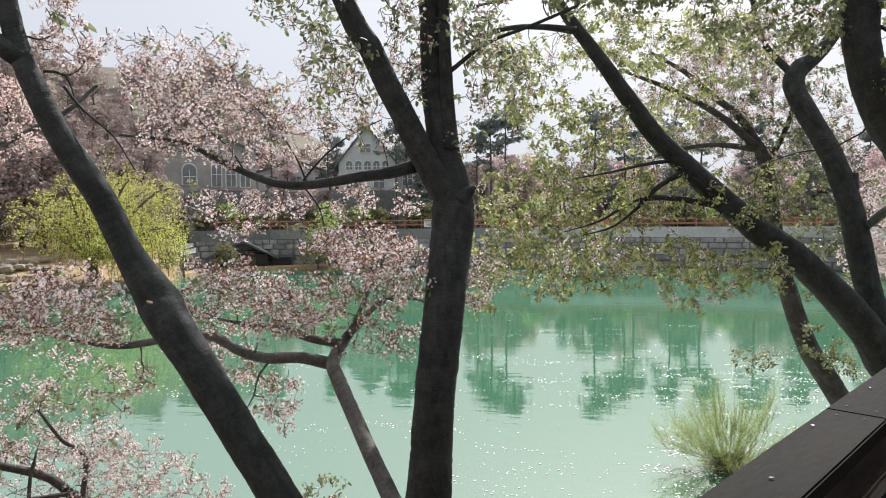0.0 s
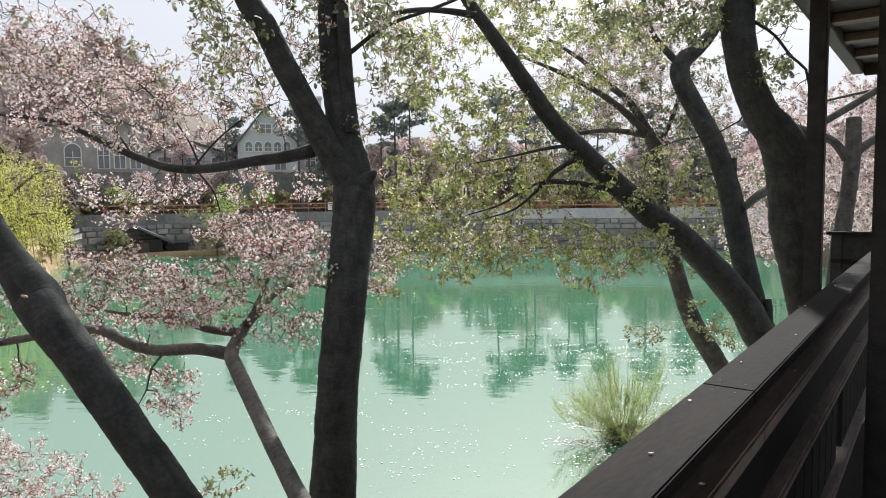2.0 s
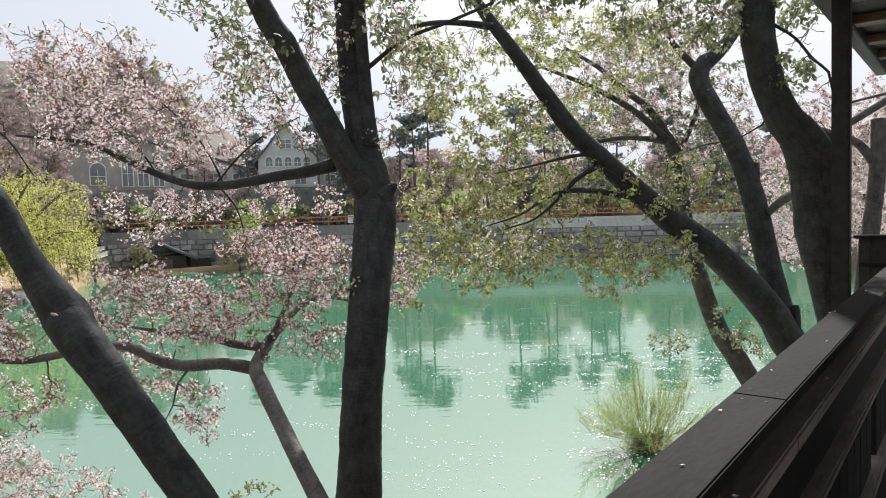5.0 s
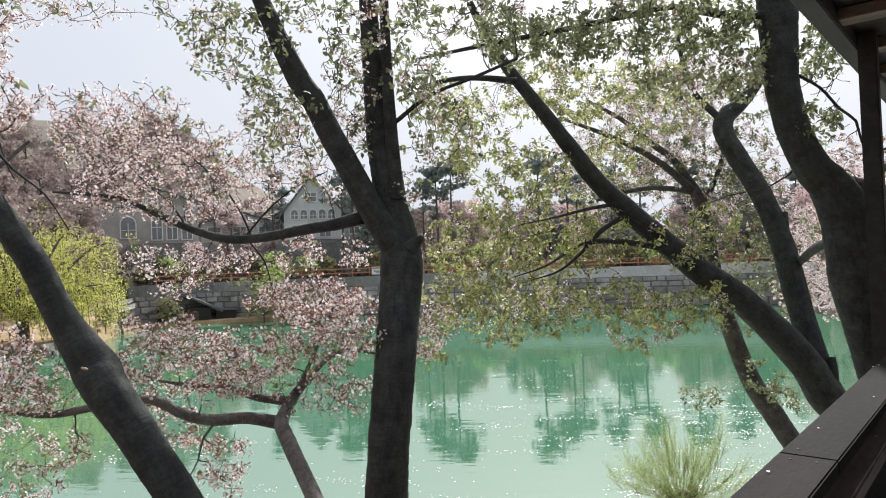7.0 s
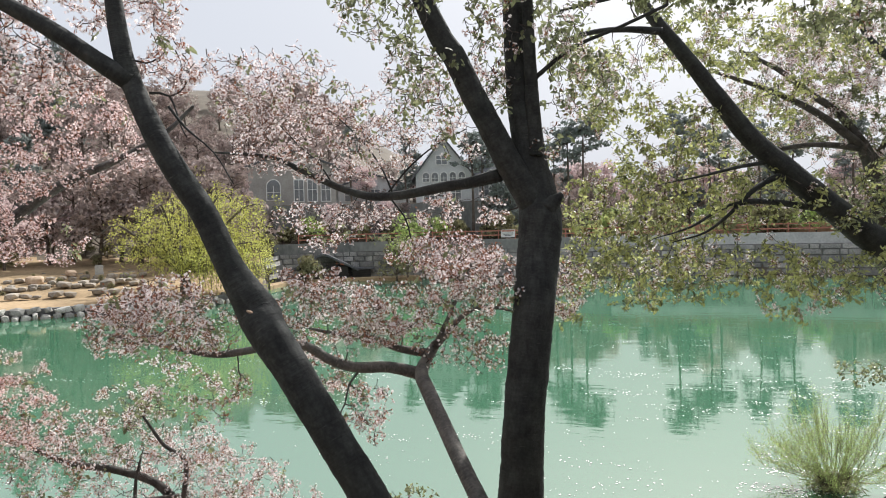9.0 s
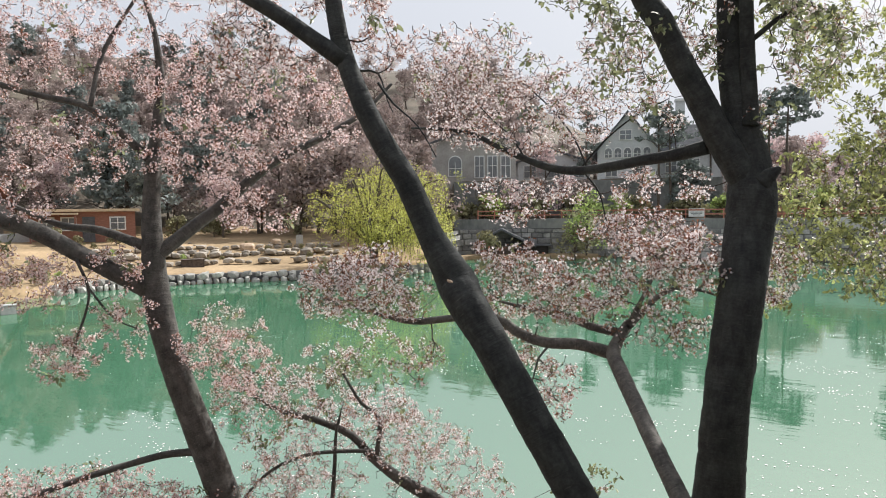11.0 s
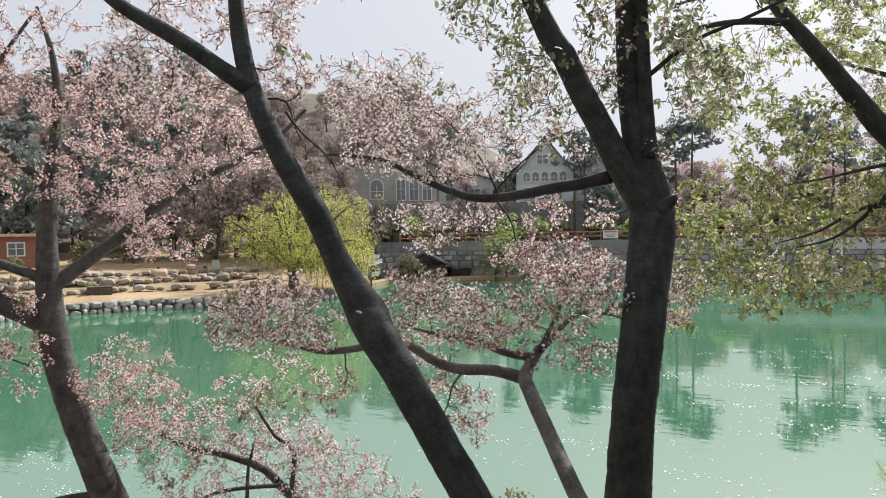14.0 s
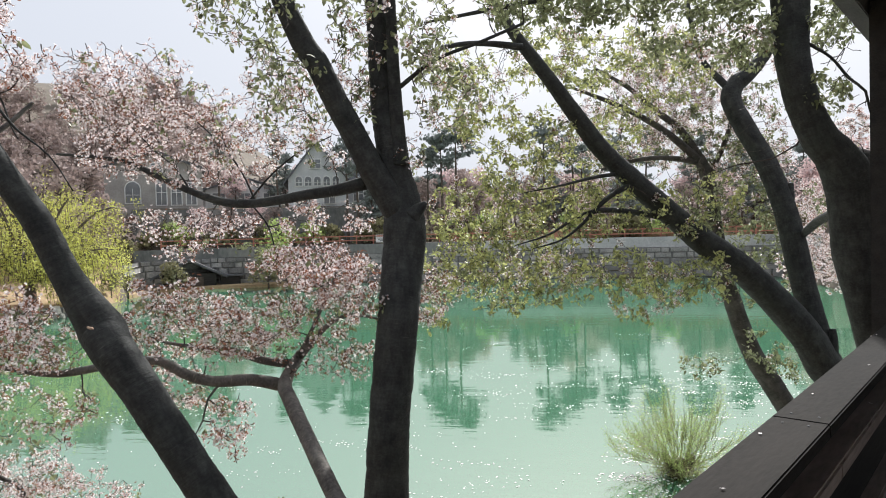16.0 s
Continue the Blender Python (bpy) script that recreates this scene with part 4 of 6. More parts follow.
limb("over_lake", "stem", (3.51, 8.03, 2.91, 0.174), (3.43, 8.08, 3.17, 0.148), (3.33, 8.18, 3.7, 0.136), (3.25, 8.28, 4.24, 0.137), (3.17, 8.36, 4.72, 0.131), (3.01, 8.46, 5.27, 0.121), (2.82, 8.54, 5.68, 0.119), (2.69, 8.59, 5.96, 0.119), (2.65, 8.62, 6.14, 0.119), (2.71, 8.65, 6.29, 0.109), (2.87, 8.68, 6.42, 0.092), (3.05, 8.73, 6.61, 0.078), (3.22, 8.79, 6.88, 0.071), (3.46, 8.89, 7.36, 0.061), (3.67, 9.03, 8.1, 0.047))
limb("over_lake", "limb", (2.63, 8.65, 6.25, 0.049), (2.33, 8.67, 6.62, 0.035), (2.22, 8.7, 7.04, 0.028), (2.15, 8.74, 7.67, 0.021))
limb("over_lake", "stub", (3.2, 8.36, 4.75, 0.069), (3.22, 8.37, 4.92, 0.055), (3.23, 8.38, 5.05, 0.045))
limb("over_lake", "stub", (3.46, 7.93, 2.99, 0.086), (3.51, 7.95, 3.22, 0.053), (3.51, 7.97, 3.39, 0.036))
limb("over_lake", "limb", (0.11, 6.87, 6.42, 0.039), (-0.21, 6.74, 6.44, 0.03), (-0.53, 6.61, 6.41, 0.024), (-0.84, 6.47, 6.3, 0.019), (-0.94, 6.41, 6.21, 0.011))
limb("over_lake", "limb", (1.72, 7.44, 4.65, 0.04), (1.32, 7.28, 4.73, 0.033), (0.94, 7.11, 4.77, 0.027), (0.64, 6.97, 4.71, 0.017), (0.34, 6.79, 4.54, 0.011), (0, 6.61, 4.44, 0.004))
limb("over_lake", "limb", (1.27, 7.31, 5.06, 0.03), (0.95, 7.15, 4.89, 0.027), (0.7, 6.99, 4.65, 0.017), (0.46, 6.85, 4.48, 0.011), (0.17, 6.72, 4.4, 0.004))
limb("over_lake", "limb", (1.15, 7.31, 5.16, 0.024), (0.82, 7.09, 5.11, 0.018), (0.46, 6.82, 5.02, 0.011), (0.11, 6.56, 4.95, 0.004))
spray("over_lake", "turn", (-0.36, 7.28, 4.78, 0.69, 0.60, 0.42, 64), (-0.61, 7.23, 4.24, 0.44, 0.60, 0.38, 40), (-0, 7.25, 4.29, 0.62, 0.60, 0.42, 54), (0.49, 7.3, 4.72, 0.66, 0.60, 0.38, 44), (-0.18, 7.22, 3.87, 0.33, 0.60, 0.21, 14), (0.36, 7.25, 4.05, 0.47, 0.60, 0.31, 32), (1.09, 7.28, 4.11, 0.51, 0.60, 0.28, 30), (1.58, 7.29, 4.01, 0.40, 0.60, 0.28, 24), (2, 7.31, 4.04, 0.29, 0.60, 0.28, 14))
spray("over_lake", "turn", (0, 7.32, 5.2, 0.51, 0.60, 0.28, 26), (-0.6, 7.36, 5.99, 0.33, 0.60, 0.38, 18), (-0.24, 7.35, 5.69, 0.51, 0.60, 0.42, 26), (0.31, 7.36, 5.56, 0.51, 0.60, 0.42, 26), (0.73, 7.34, 5.02, 0.44, 0.60, 0.28, 16), (1.33, 7.27, 3.8, 0.36, 0.60, 0.21, 10), (-0.85, 7.19, 3.81, 0.22, 0.60, 0.35, 10), (-0.77, 7.84, 6.5, 0.46, 0.60, 0.30, 26), (0.84, 7.9, 6.46, 0.54, 0.60, 0.37, 34))
spray("over_lake", "turn", (0.39, 7.89, 6.59, 0.46, 0.60, 0.37, 26), (1.55, 7.94, 6.58, 0.54, 0.60, 0.30, 30), (-0.19, 7.85, 6.27, 0.46, 0.60, 0.37, 18), (1.22, 7.86, 5.75, 0.46, 0.60, 0.37, 22), (1.81, 7.92, 6.26, 0.46, 0.60, 0.45, 22))
spray("over_lake", "leaf", (3.1, 9.08, 4.43, 0.54, 0.50, 0.52, 20), (3.03, 9.15, 5.4, 0.54, 0.50, 0.52, 18), (3.21, 9.04, 3.83, 0.45, 0.50, 0.43, 14), (3.29, 9.22, 6.15, 0.45, 0.50, 0.43, 8), (2.47, 9.25, 6.9, 0.54, 0.50, 0.34, 10), (2.58, 9.19, 6.08, 0.54, 0.50, 0.43, 8))
spray("over_lake", "turn", (1.30, 7.42, 4.80, 0.40, 0.50, 0.38, 12), (1.78, 7.34, 4.78, 0.38, 0.50, 0.38, 13), (2.20, 7.22, 4.90, 0.32, 0.50, 0.30, 10))
spray("over_lake", "bare", (-0.32, 6.89, 6.13, 0.35, 0.40, 0.29, 9), (-0.03, 6.90, 6.29, 0.23, 0.40, 0.23, 6), (0.95, 7.34, 4.85, 0.50, 0.50, 0.31, 8), (0.33, 7.19, 4.50, 0.42, 0.50, 0.24, 8), (2.70, 8.18, 5.30, 0.43, 0.50, 0.87, 10))
spray("thin", "bare", (1.62, 9.16, 6.16, 0.62, 0.50, 0.47, 10), (2.26, 9.03, 5.32, 0.62, 0.50, 0.47, 10))
limb("curved", "trunk", (3.07, 5.98, 3.08, 0.141), (2.95, 5.94, 3.56, 0.131), (2.87, 5.91, 3.89, 0.14), (2.78, 5.88, 4.31, 0.167), (2.75, 5.85, 4.64, 0.176), (2.71, 5.83, 4.92, 0.185), (2.6, 5.81, 5.13, 0.157), (2.48, 5.78, 5.26, 0.143), (2.36, 5.76, 5.49, 0.131), (2.28, 5.73, 5.72, 0.129), (2.24, 5.72, 5.95, 0.133), (2.23, 5.7, 6.17, 0.137), (2.22, 5.69, 6.4, 0.151), (2.21, 5.67, 6.63, 0.16), (2.2, 5.64, 7.16, 0.141), (2.2, 5.6, 7.78, 0.118))
limb("curved", "stub", (2.75, 5.91, 4.85, 0.141), (2.84, 5.92, 5.01, 0.122), (2.89, 5.92, 5.13, 0.094))
limb("curved", "limb", (2.34, 5.65, 6, 0.014), (2.53, 5.71, 5.9, 0.012), (2.70, 5.78, 5.74, 0.012), (2.84, 5.82, 5.64, 0.011), (2.90, 5.87, 5.48, 0.009), (3.06, 5.94, 5.25, 0.006))
limb("curved", "limb", (2.22, 5.63, 6.49, 0.045), (1.82, 5.61, 6.51, 0.032), (1.56, 5.6, 6.56, 0.027), (1.34, 5.6, 6.61, 0.025), (0.97, 5.58, 6.55, 0.023), (0.52, 5.57, 6.48, 0.021), (0.05, 5.56, 6.42, 0.019), (-0.42, 5.54, 6.35, 0.014), (-0.7, 5.53, 6.31, 0.009))
limb("curved", "limb", (2.78, 6.12, 4.69, 0.044), (3.11, 7.34, 4.6, 0.047), (3.39, 8.5, 4.42, 0.044))
spray("curved", "leaf", (2.52, 5.66, 6.23, 0.24, 0.60, 0.21, 16), (2.5, 5.67, 5.62, 0.19, 0.60, 0.16, 10), (1.84, 5.59, 6.12, 0.27, 0.60, 0.31, 32), (1.63, 5.57, 6.45, 0.38, 0.60, 0.21, 36), (0.95, 5.5, 6.43, 0.49, 0.60, 0.23, 40), (0.5, 5.45, 6.36, 0.38, 0.60, 0.23, 32), (0.05, 5.41, 6.42, 0.33, 0.60, 0.21, 26), (2.58, 5.66, 6.46, 0.22, 0.60, 0.16, 8), (1.3, 5.54, 6.14, 0.33, 0.60, 0.31, 20))
# unseen leaf clouds high above, added to shade the deck rail from the sun
spray("curved", "leaf", (0.79, 5.66, 7.35, 0.62, 0.70, 0.32, 50), (0.46, 5.62, 7.83, 0.73, 0.70, 0.43, 60), (-0.02, 5.56, 8.56, 0.79, 0.70, 0.54, 50))
spray("curved", "bare", (2.59, 5.76, 5.86, 0.21, 0.30, 0.32, 7), (2.67, 5.72, 5.44, 0.13, 0.30, 0.32, 6), (1.52, 5.81, 4.88, 0.30, 0.30, 0.30, 4))
limb("lopped", "trunk", (4.92, 9.14, 3.67, 0.121), (5, 9.19, 4.19, 0.109), (5.08, 9.23, 4.72, 0.102), (5.13, 9.26, 5.17, 0.098), (5.15, 9.3, 5.61, 0.094))
limb("lopped", "limb", (5.09, 9.25, 5.02, 0.064), (4.93, 9.34, 5.29, 0.057), (4.73, 9.4, 5.41, 0.05), (4.46, 9.47, 5.53, 0.039))
limb("lopped", "limb", (5.14, 9.26, 5.13, 0.064), (5.39, 9.24, 5.32, 0.056), (5.72, 9.2, 5.49, 0.048), (6.18, 9.15, 5.81, 0.033))
limb("lopped", "limb", (4.97, 9.89, 5.57, 0.052), (5.42, 9.87, 5.84, 0.052), (5.86, 9.84, 6.11, 0.048), (6.44, 9.81, 6.45, 0.035))
spray("lopped", "pink", (7.37, 13.41, 5.86, 0.91, 1.00, 0.88, 90), (7.37, 13.33, 4.78, 0.91, 1.00, 0.75, 60), (6.28, 13.41, 6.3, 0.39, 1.00, 0.50, 20), (8.35, 13.43, 5.64, 0.78, 1.00, 1.50, 40), (7.25, 13.26, 3.91, 0.78, 1.00, 0.44, 36), (7.8, 13.37, 5.1, 0.65, 1.00, 1.13, 40), (7.7, 13.48, 6.62, 0.65, 1.00, 0.63, 24), (9.13, 20.31, 3.38, 0.80, 1.50, 0.96, 60), (8.46, 20.39, 4.72, 0.80, 1.50, 0.96, 40))
spray("lopped", "pink", (7.96, 20.27, 3.39, 0.60, 1.50, 0.96, 24))

# ---- growing trees ----
def smooth_line(pts, every=0.10):
    """Points x, y, z, radius drawn out along a smooth curve through the given ones."""
    p = np.array(pts, float)
    p = np.vstack([2 * p[0] - p[1], p, 2 * p[-1] - p[-2]])
    out = []
    for i in range(1, len(p) - 2):
        a, b, c, d = p[i - 1], p[i], p[i + 1], p[i + 2]
        n = max(2, int(np.linalg.norm(c[:3] - b[:3]) / every))
        for k in range(n):
            t = k / n
            out.append(0.5 * (2 * b + (c - a) * t + (2 * a - 5 * b + 4 * c - d) * t * t + (3 * b - a - 3 * c + d) * t ** 3))
    out.append(p[-2])
    out = np.array(out)
    out[:, 3] = np.maximum(out[:, 3], 0.0015)
    return out


def tube(line, sides, verts, faces, wobble=0.0, close=True, grain=None):
    """A round limb along a line of x, y, z, radius; grain takes each point's place on the limb as if it stood straight."""
    base = len(verts)
    u = Vector((0.31, 0.2, 0.93))
    n = len(line)
    along = 7.3 * base % 5
    for i, (x, y, z, r) in enumerate(line):
        d = Vector(line[min(i + 1, n - 1)][:3]) - Vector(line[max(i - 1, 0)][:3])
        if i:
            along += (Vector(line[i][:3]) - Vector(line[i - 1][:3])).length
        if d.length < 1e-6:
            d = Vector((0, 0, 1))
        d.normalize()
        u = u - d * u.dot(d)
        if u.length < 1e-4:
            u = d.orthogonal()
        u.normalize()
        v = d.cross(u)
        for k in range(sides):
            a = 2 * math.pi * k / sides
            ca, sa = math.cos(a), math.sin(a)
            rr = r
            if wobble:
                rr *= 1 + wobble * (0.6 * noise.noise((ca * 0.8, sa * 0.8, along * 2.0)) + 0.35 * noise.noise((ca * 2, sa * 2, along * 7)) + 0.30 * noise.noise((ca * 1.4, sa * 1.4, along * 34)))
            verts.append((x + rr * (u.x * ca + v.x * sa), y + rr * (u.y * ca + v.y * sa), z + rr * (u.z * ca + v.z * sa)))
            if grain is not None:
                grain.append((r * ca, r * sa, along))
    for i in range(n - 1):
        for k in range(sides):
            a, b = base + i * sides + k, base + i * sides + (k + 1) % sides
            faces.append((a, b, b + sides, a + sides))
    if close:
        faces.append(tuple(base + (n - 1) * sides + k for k in range(sides)))
        faces.append(tuple(base + k for k in reversed(range(sides))))


def grow(nodes, radii, clouds, rng, many=3.7):
    """Twigs that branch from the limbs into clouds of x, y, z and half sizes across, deep and high. Returns lines and tips."""
    pos, rad = [np.array(p) for p in nodes], list(radii)
    goals = []
    for x, y, z, rx, rd, rz, n, kind in clouds:
        c = np.array((x, y, z))
        deep = np.array((x, y, 0)) / math.hypot(x, y)
        side = np.array((deep[1], -deep[0], 0))
        for _ in range(int(n * many)):
            v = rng.normal(size=3)
            v *= rng.uniform(0.15, 1.0) ** 0.5 / np.linalg.norm(v)
            goals.append((c + side * v[0] * rx + deep * v[1] * rd + np.array((0, 0, v[2] * rz)), kind))
    lim = np.array(pos)
    goals.sort(key=lambda g: float(np.min(((lim - g[0]) ** 2).sum(1))))
    buf = np.zeros((len(pos) + 4 * len(goals) + 4, 3))
    buf[: len(pos)] = lim
    count = len(pos)
    lines, tips = [], []
    for g, kind in goals:
        i = int(np.argmin(((buf[:count] - g) ** 2).sum(1)))
        a = buf[i].copy()
        d = g - a
        size = float(np.linalg.norm(d))
        if size < 0.05:
            continue
        r0 = min(rad[i] * 0.75, 0.004 + 0.008 * size)
        bow = rng.normal(size=3) * size * 0.10 + np.array((0, 0, -0.05 * size))
        line = []
        for k in range(5):
            t = k / 4
            p = a + d * t + bow * 4 * t * (1 - t) + (rng.normal(size=3) * size * 0.025 if 0 < k < 4 else 0)
            line.append((*p, r0 * (1 - t) + 0.0034 * t))
            if k:
                buf[count] = p
                rad.append(r0 * (1 - t) + 0.0022)
                count += 1
        lines.append(line)
        tips.append((line, kind, size))
    return lines, tips


def scatter(name, parent, places, normals, sizes, shape, faces, mat, label, rng, hang=0.0):
    """Many small copies of one shape, laid out in one mesh; hang turns their long axes downwards."""
    n, k = len(places), len(shape)
    z = np.array(normals, float)
    z /= np.linalg.norm(z, axis=1)[:, None] + 1e-9
    ref = rng.normal(size=(n, 3))
    ref += np.array((0, 0, -hang))
    x = ref - z * (ref * z).sum(1)[:, None] if hang else np.cross(ref, z)
    x /= np.linalg.norm(x, axis=1)[:, None] + 1e-9
    y = np.cross(z, x)
    s = np.array(shape, float)
    jitter = 1 + rng.normal(size=(n, k, 1)) * 0.08
    v = (s[None, :, 0, None] * x[:, None] + s[None, :, 1, None] * y[:, None] + s[None, :, 2, None] * z[:, None]) * np.array(sizes)[:, None, None] * jitter + np.array(places)[:, None]
    f = np.array(faces)
    loops = (f[None] + (np.arange(n) * k)[:, None, None]).reshape(-1)
    me = bpy.data.meshes.new(name)
    me.vertices.add(n * k)
    me.vertices.foreach_set("co", v.astype(np.float32).reshape(-1))
    c = f.shape[1]
    me.loops.add(len(loops))
    me.loops.foreach_set("vertex_index", loops.astype(np.int32))
    me.polygons.add(n * len(f))
    me.polygons.foreach_set("loop_start", (np.arange(n * len(f)) * c).astype(np.int32))
    me.polygons.foreach_set("loop_total", np.full(n * len(f), c, np.int32))
    me.materials.append(mat)
    me.update(calc_edges=True)
    ob = new(name, me)
    ob.parent = parent
    return tagged(ob, label, kind="stuff")


def flower_shape():
    """Five separate petals in a shallow cup."""
    v, f = [(0, 0, 0)], []
    for k in range(5):
        a = 2 * math.pi * k / 5
        for da in (-0.46, 0.46):
            v.append((math.cos(a + da), math.sin(a + da), 0.34))
        f.append((0, 1 + 2 * k, 2 + 2 * k))
    return v, f


def leaf_shape():
    """An ovate leaf, folded along its rib and drooping at the tip."""
    v = [(0, 0, 0), (0.5, 0, -0.04), (1.0, 0, -0.18), (0.27, -0.25, 0.07), (0.66, -0.21, 0.02), (0.27, 0.25, 0.07), (0.66, 0.21, 0.02)]
    return v, [(0, 3, 4, 2, 1), (0, 1, 2, 6, 5)]


FLOWER, LEAF = flower_shape(), leaf_shape()
# a flower's stalk and dark red calyx, standing on the flower's axis
STALK = [(-0.32, 0, 0.12), (0.32, 0, 0.12), (0.10, 0, -2.4), (-0.10, 0, -2.4)], [(0, 1, 2, 3)]


def dress(top, tips, rng, thick=1.0, bronze=0.35, flower=0.0110, leaf=0.048, leaf_name="foliage", fmat=None):
    """Blossom clusters and young leaves along the outer part of the twigs."""
    fp, fn, fs, bp, bn, bs = [], [], [], [], [], []
    green, yellow = ([], [], []), ([], [], [])
    for line, kind, size in tips:
        if kind == "bare":
            continue
        p = np.array(line)[:, :3]
        pink = {"pink": 0.95, "mix": 0.62, "turn": 0.17, "fresh": 0.2, "leaf": 0.04}[kind]
        rosy = rng.random() < pink
        clumps = (1.9 + size * 5.6) * thick * (0.62 if rosy else 0.8)
        clumps = int(clumps) + (rng.random() < clumps % 1)
        for _ in range(clumps):
            t = 1 - rng.random() ** 1.5 * 0.8
            if t < 0.05:
                continue
            i = min(int(t * 4), 3)
            c = p[i] + (p[i + 1] - p[i]) * (t * 4 - i) + rng.normal(size=3) * 0.012
            if rosy:
                wide = rng.uniform(0.035, 0.068)
                for _ in range(rng.integers(6, 15)):
                    o = rng.normal(size=3)
                    o /= np.linalg.norm(o)
                    fp.append(c + o * wide * rng.uniform(0.45, 1.0) + np.array((0, 0, -0.012)))
                    fn.append(o + rng.normal(size=3) * 0.35 + np.array((0, 0, -0.2)))
                    fs.append(flower * rng.uniform(0.7, 1.1))
                if rng.random() < bronze:
                    for _ in range(2 if bronze < 1 else 3):
                        bp.append(c + rng.normal(size=3) * 0.02)
                        bn.append(rng.normal(size=3))
                        bs.append(leaf * rng.uniform(0.35, 0.6))
            else:
                lp, ln, ls = yellow if kind == "turn" and rng.random() < 0.75 else green
                for _ in range(rng.integers(3, 7)):
                    lp.append(c + rng.normal(size=3) * 0.02)
                    ln.append(rng.normal(size=3) + np.array((0, 0, 0.3)))
                    ls.append(leaf * rng.uniform(0.55, 1.25))
    if fp:
        scatter("blossom", top, fp, fn, fs, *FLOWER, fmat or petal_mat, "pale pink cherry blossom clusters", rng)
        scatter("flower_stalk_mass", top, fp, fn, fs, *STALK, bronze_mat, "dark red flower stalks", rng)
    if bp:
        scatter("young_leaf_mass", top, bp, bn, bs, *LEAF, bronze_mat, "small bronze unfolding leaves", rng)
    for (lp, ln, ls), mat, label in ((green, leaf_mat, "fresh green leaves"), (yellow, sunlit_leaf_mat, "fresh yellow-green leaves")):
        if lp:
            scatter(leaf_name, top, lp, ln, ls, *LEAF, mat, label, rng, 0.9)


def cherry(limbs, clouds, label, mat, seed, thick=1.0, rooted=True, **kw):
    rng = np.random.default_rng(seed)
    x, y, z, r = limbs[0][1][0]
    foot = ground_z((x, y))
    top = empty("cherry_tree", Matrix.Translation((x, y, foot)), label, "tree", "cherry trees by the lake")
    shift = np.array((x, y, foot, 0))
    nodes, radii = [], []
    for k, (name, pts) in enumerate(limbs):
        pts = list(pts)
        if k == 0 and rooted and z > foot + 0.1:
            a, b = Vector(pts[0][:3]), Vector(pts[1][:3])
            d = (a - b).normalized()
            d = (d + Vector((0, 0, -0.8))).normalized()
            n = (z - foot + 0.25) / max(0.3, -d.z)
            q = a + d * n
            m = a + d * n * 0.5
            pts = [(*q, r * 1.5), (*m, r * 1.12)] + pts
        big = max(p[3] for p in pts)
        line = smooth_line(pts, 0.016 if big > 0.06 else 0.06)
        verts, faces, grain = [], [], []
        local = line - shift
        tube(local, 30 if big > 0.06 else 12 if big > 0.02 else 6, verts, faces, 0.10, grain=grain)
        raw(name, verts, faces, mat, top, True, grain=grain)
        few = line[2::4] if big > 0.06 else line[2:]
        nodes += [p[:3] for p in few]
        radii += [p[3] for p in few]
    lines, tips = grow(nodes, radii, clouds, rng)
    tv, tf = [], []
    for ln in lines:
        tube(np.array(ln) - shift, 4 if ln[0][3] > 0.004 else 3, tv, tf, close=False)
    if tv:
        tagged(raw("twig_mass", tv, tf, twig_mat, top, True), "fine dark twigs", kind="stuff")
    moved = [([(p[0] - x, p[1] - y, p[2] - foot, p[3]) for p in ln], kind, size) for ln, kind, size in tips]
    dress(top, moved, rng, thick, **kw)
    return top


cherry(*TREES["stout"], "stout old cherry trunk with cracked grey-brown bark", bark_old, 1)
cherry(*TREES["pink"], "forked cherry tree in full pink blossom", bark_grey, 2, 1.2, fmat=petal_pink_mat)
leaning = cherry(*TREES["leaning"], "slender leaning cherry tree with a knotted dark trunk", bark, 3, 0.8)


def build_scar(tree, x, y, z):
    """A pale torn scar in the bark of the leaning tree's knot."""
    bm = bmesh.new()
    bmesh.ops.create_icosphere(bm, subdivisions=2, radius=1.0)
    for v in bm.verts:
        k = 1 + 0.35 * noise.noise(v.co * 2.1)
        v.co = Vector((v.co.x * 0.015 * k, v.co.y * 0.007, v.co.z * 0.007 * k + 0.004 * v.co.x))
    ob = part("scar", bm, boulder_mat, tree, "pale torn wood")
    ob.matrix_basis = tree.matrix_world.inverted() @ Matrix.Translation((x, y, z)) @ Matrix.Rotation(radians(33), 4, "Z") @ Matrix.Rotation(radians(42), 4, "Y")


build_scar(leaning, -1.865, 2.788, 4.216)
cherry(*TREES["young"], "young forked cherry tree with spreading pink sprays", bark_pale, 4, 0.66, bronze=1.0)
cherry(*TREES["tall"], "tall forked dark cherry tree with blossom and new leaves", bark, 5, 0.56)
cherry(*TREES["low"], "low leaning cherry tree with pink blossom over the water", bark_grey, 6, 0.92, bronze=0.7)
cherry(*TREES["thin"], "thin cherry tree with fading blossom and leaves", bark_grey, 7, 1.5)
cherry(*TREES["over_lake"], "two-stemmed cherry tree leaning far over the lake, in fresh leaf", bark, 8, 1.2, leaf=0.05)
cherry(*TREES["curved"], "thick curved dark cherry trunk beside the deck", bark, 9, 1.3)
cherry(*TREES["lopped"], "lopped cherry tree with pink blossom behind it", bark_grey, 10, 1.15, bronze=0.8, flower=0.022)

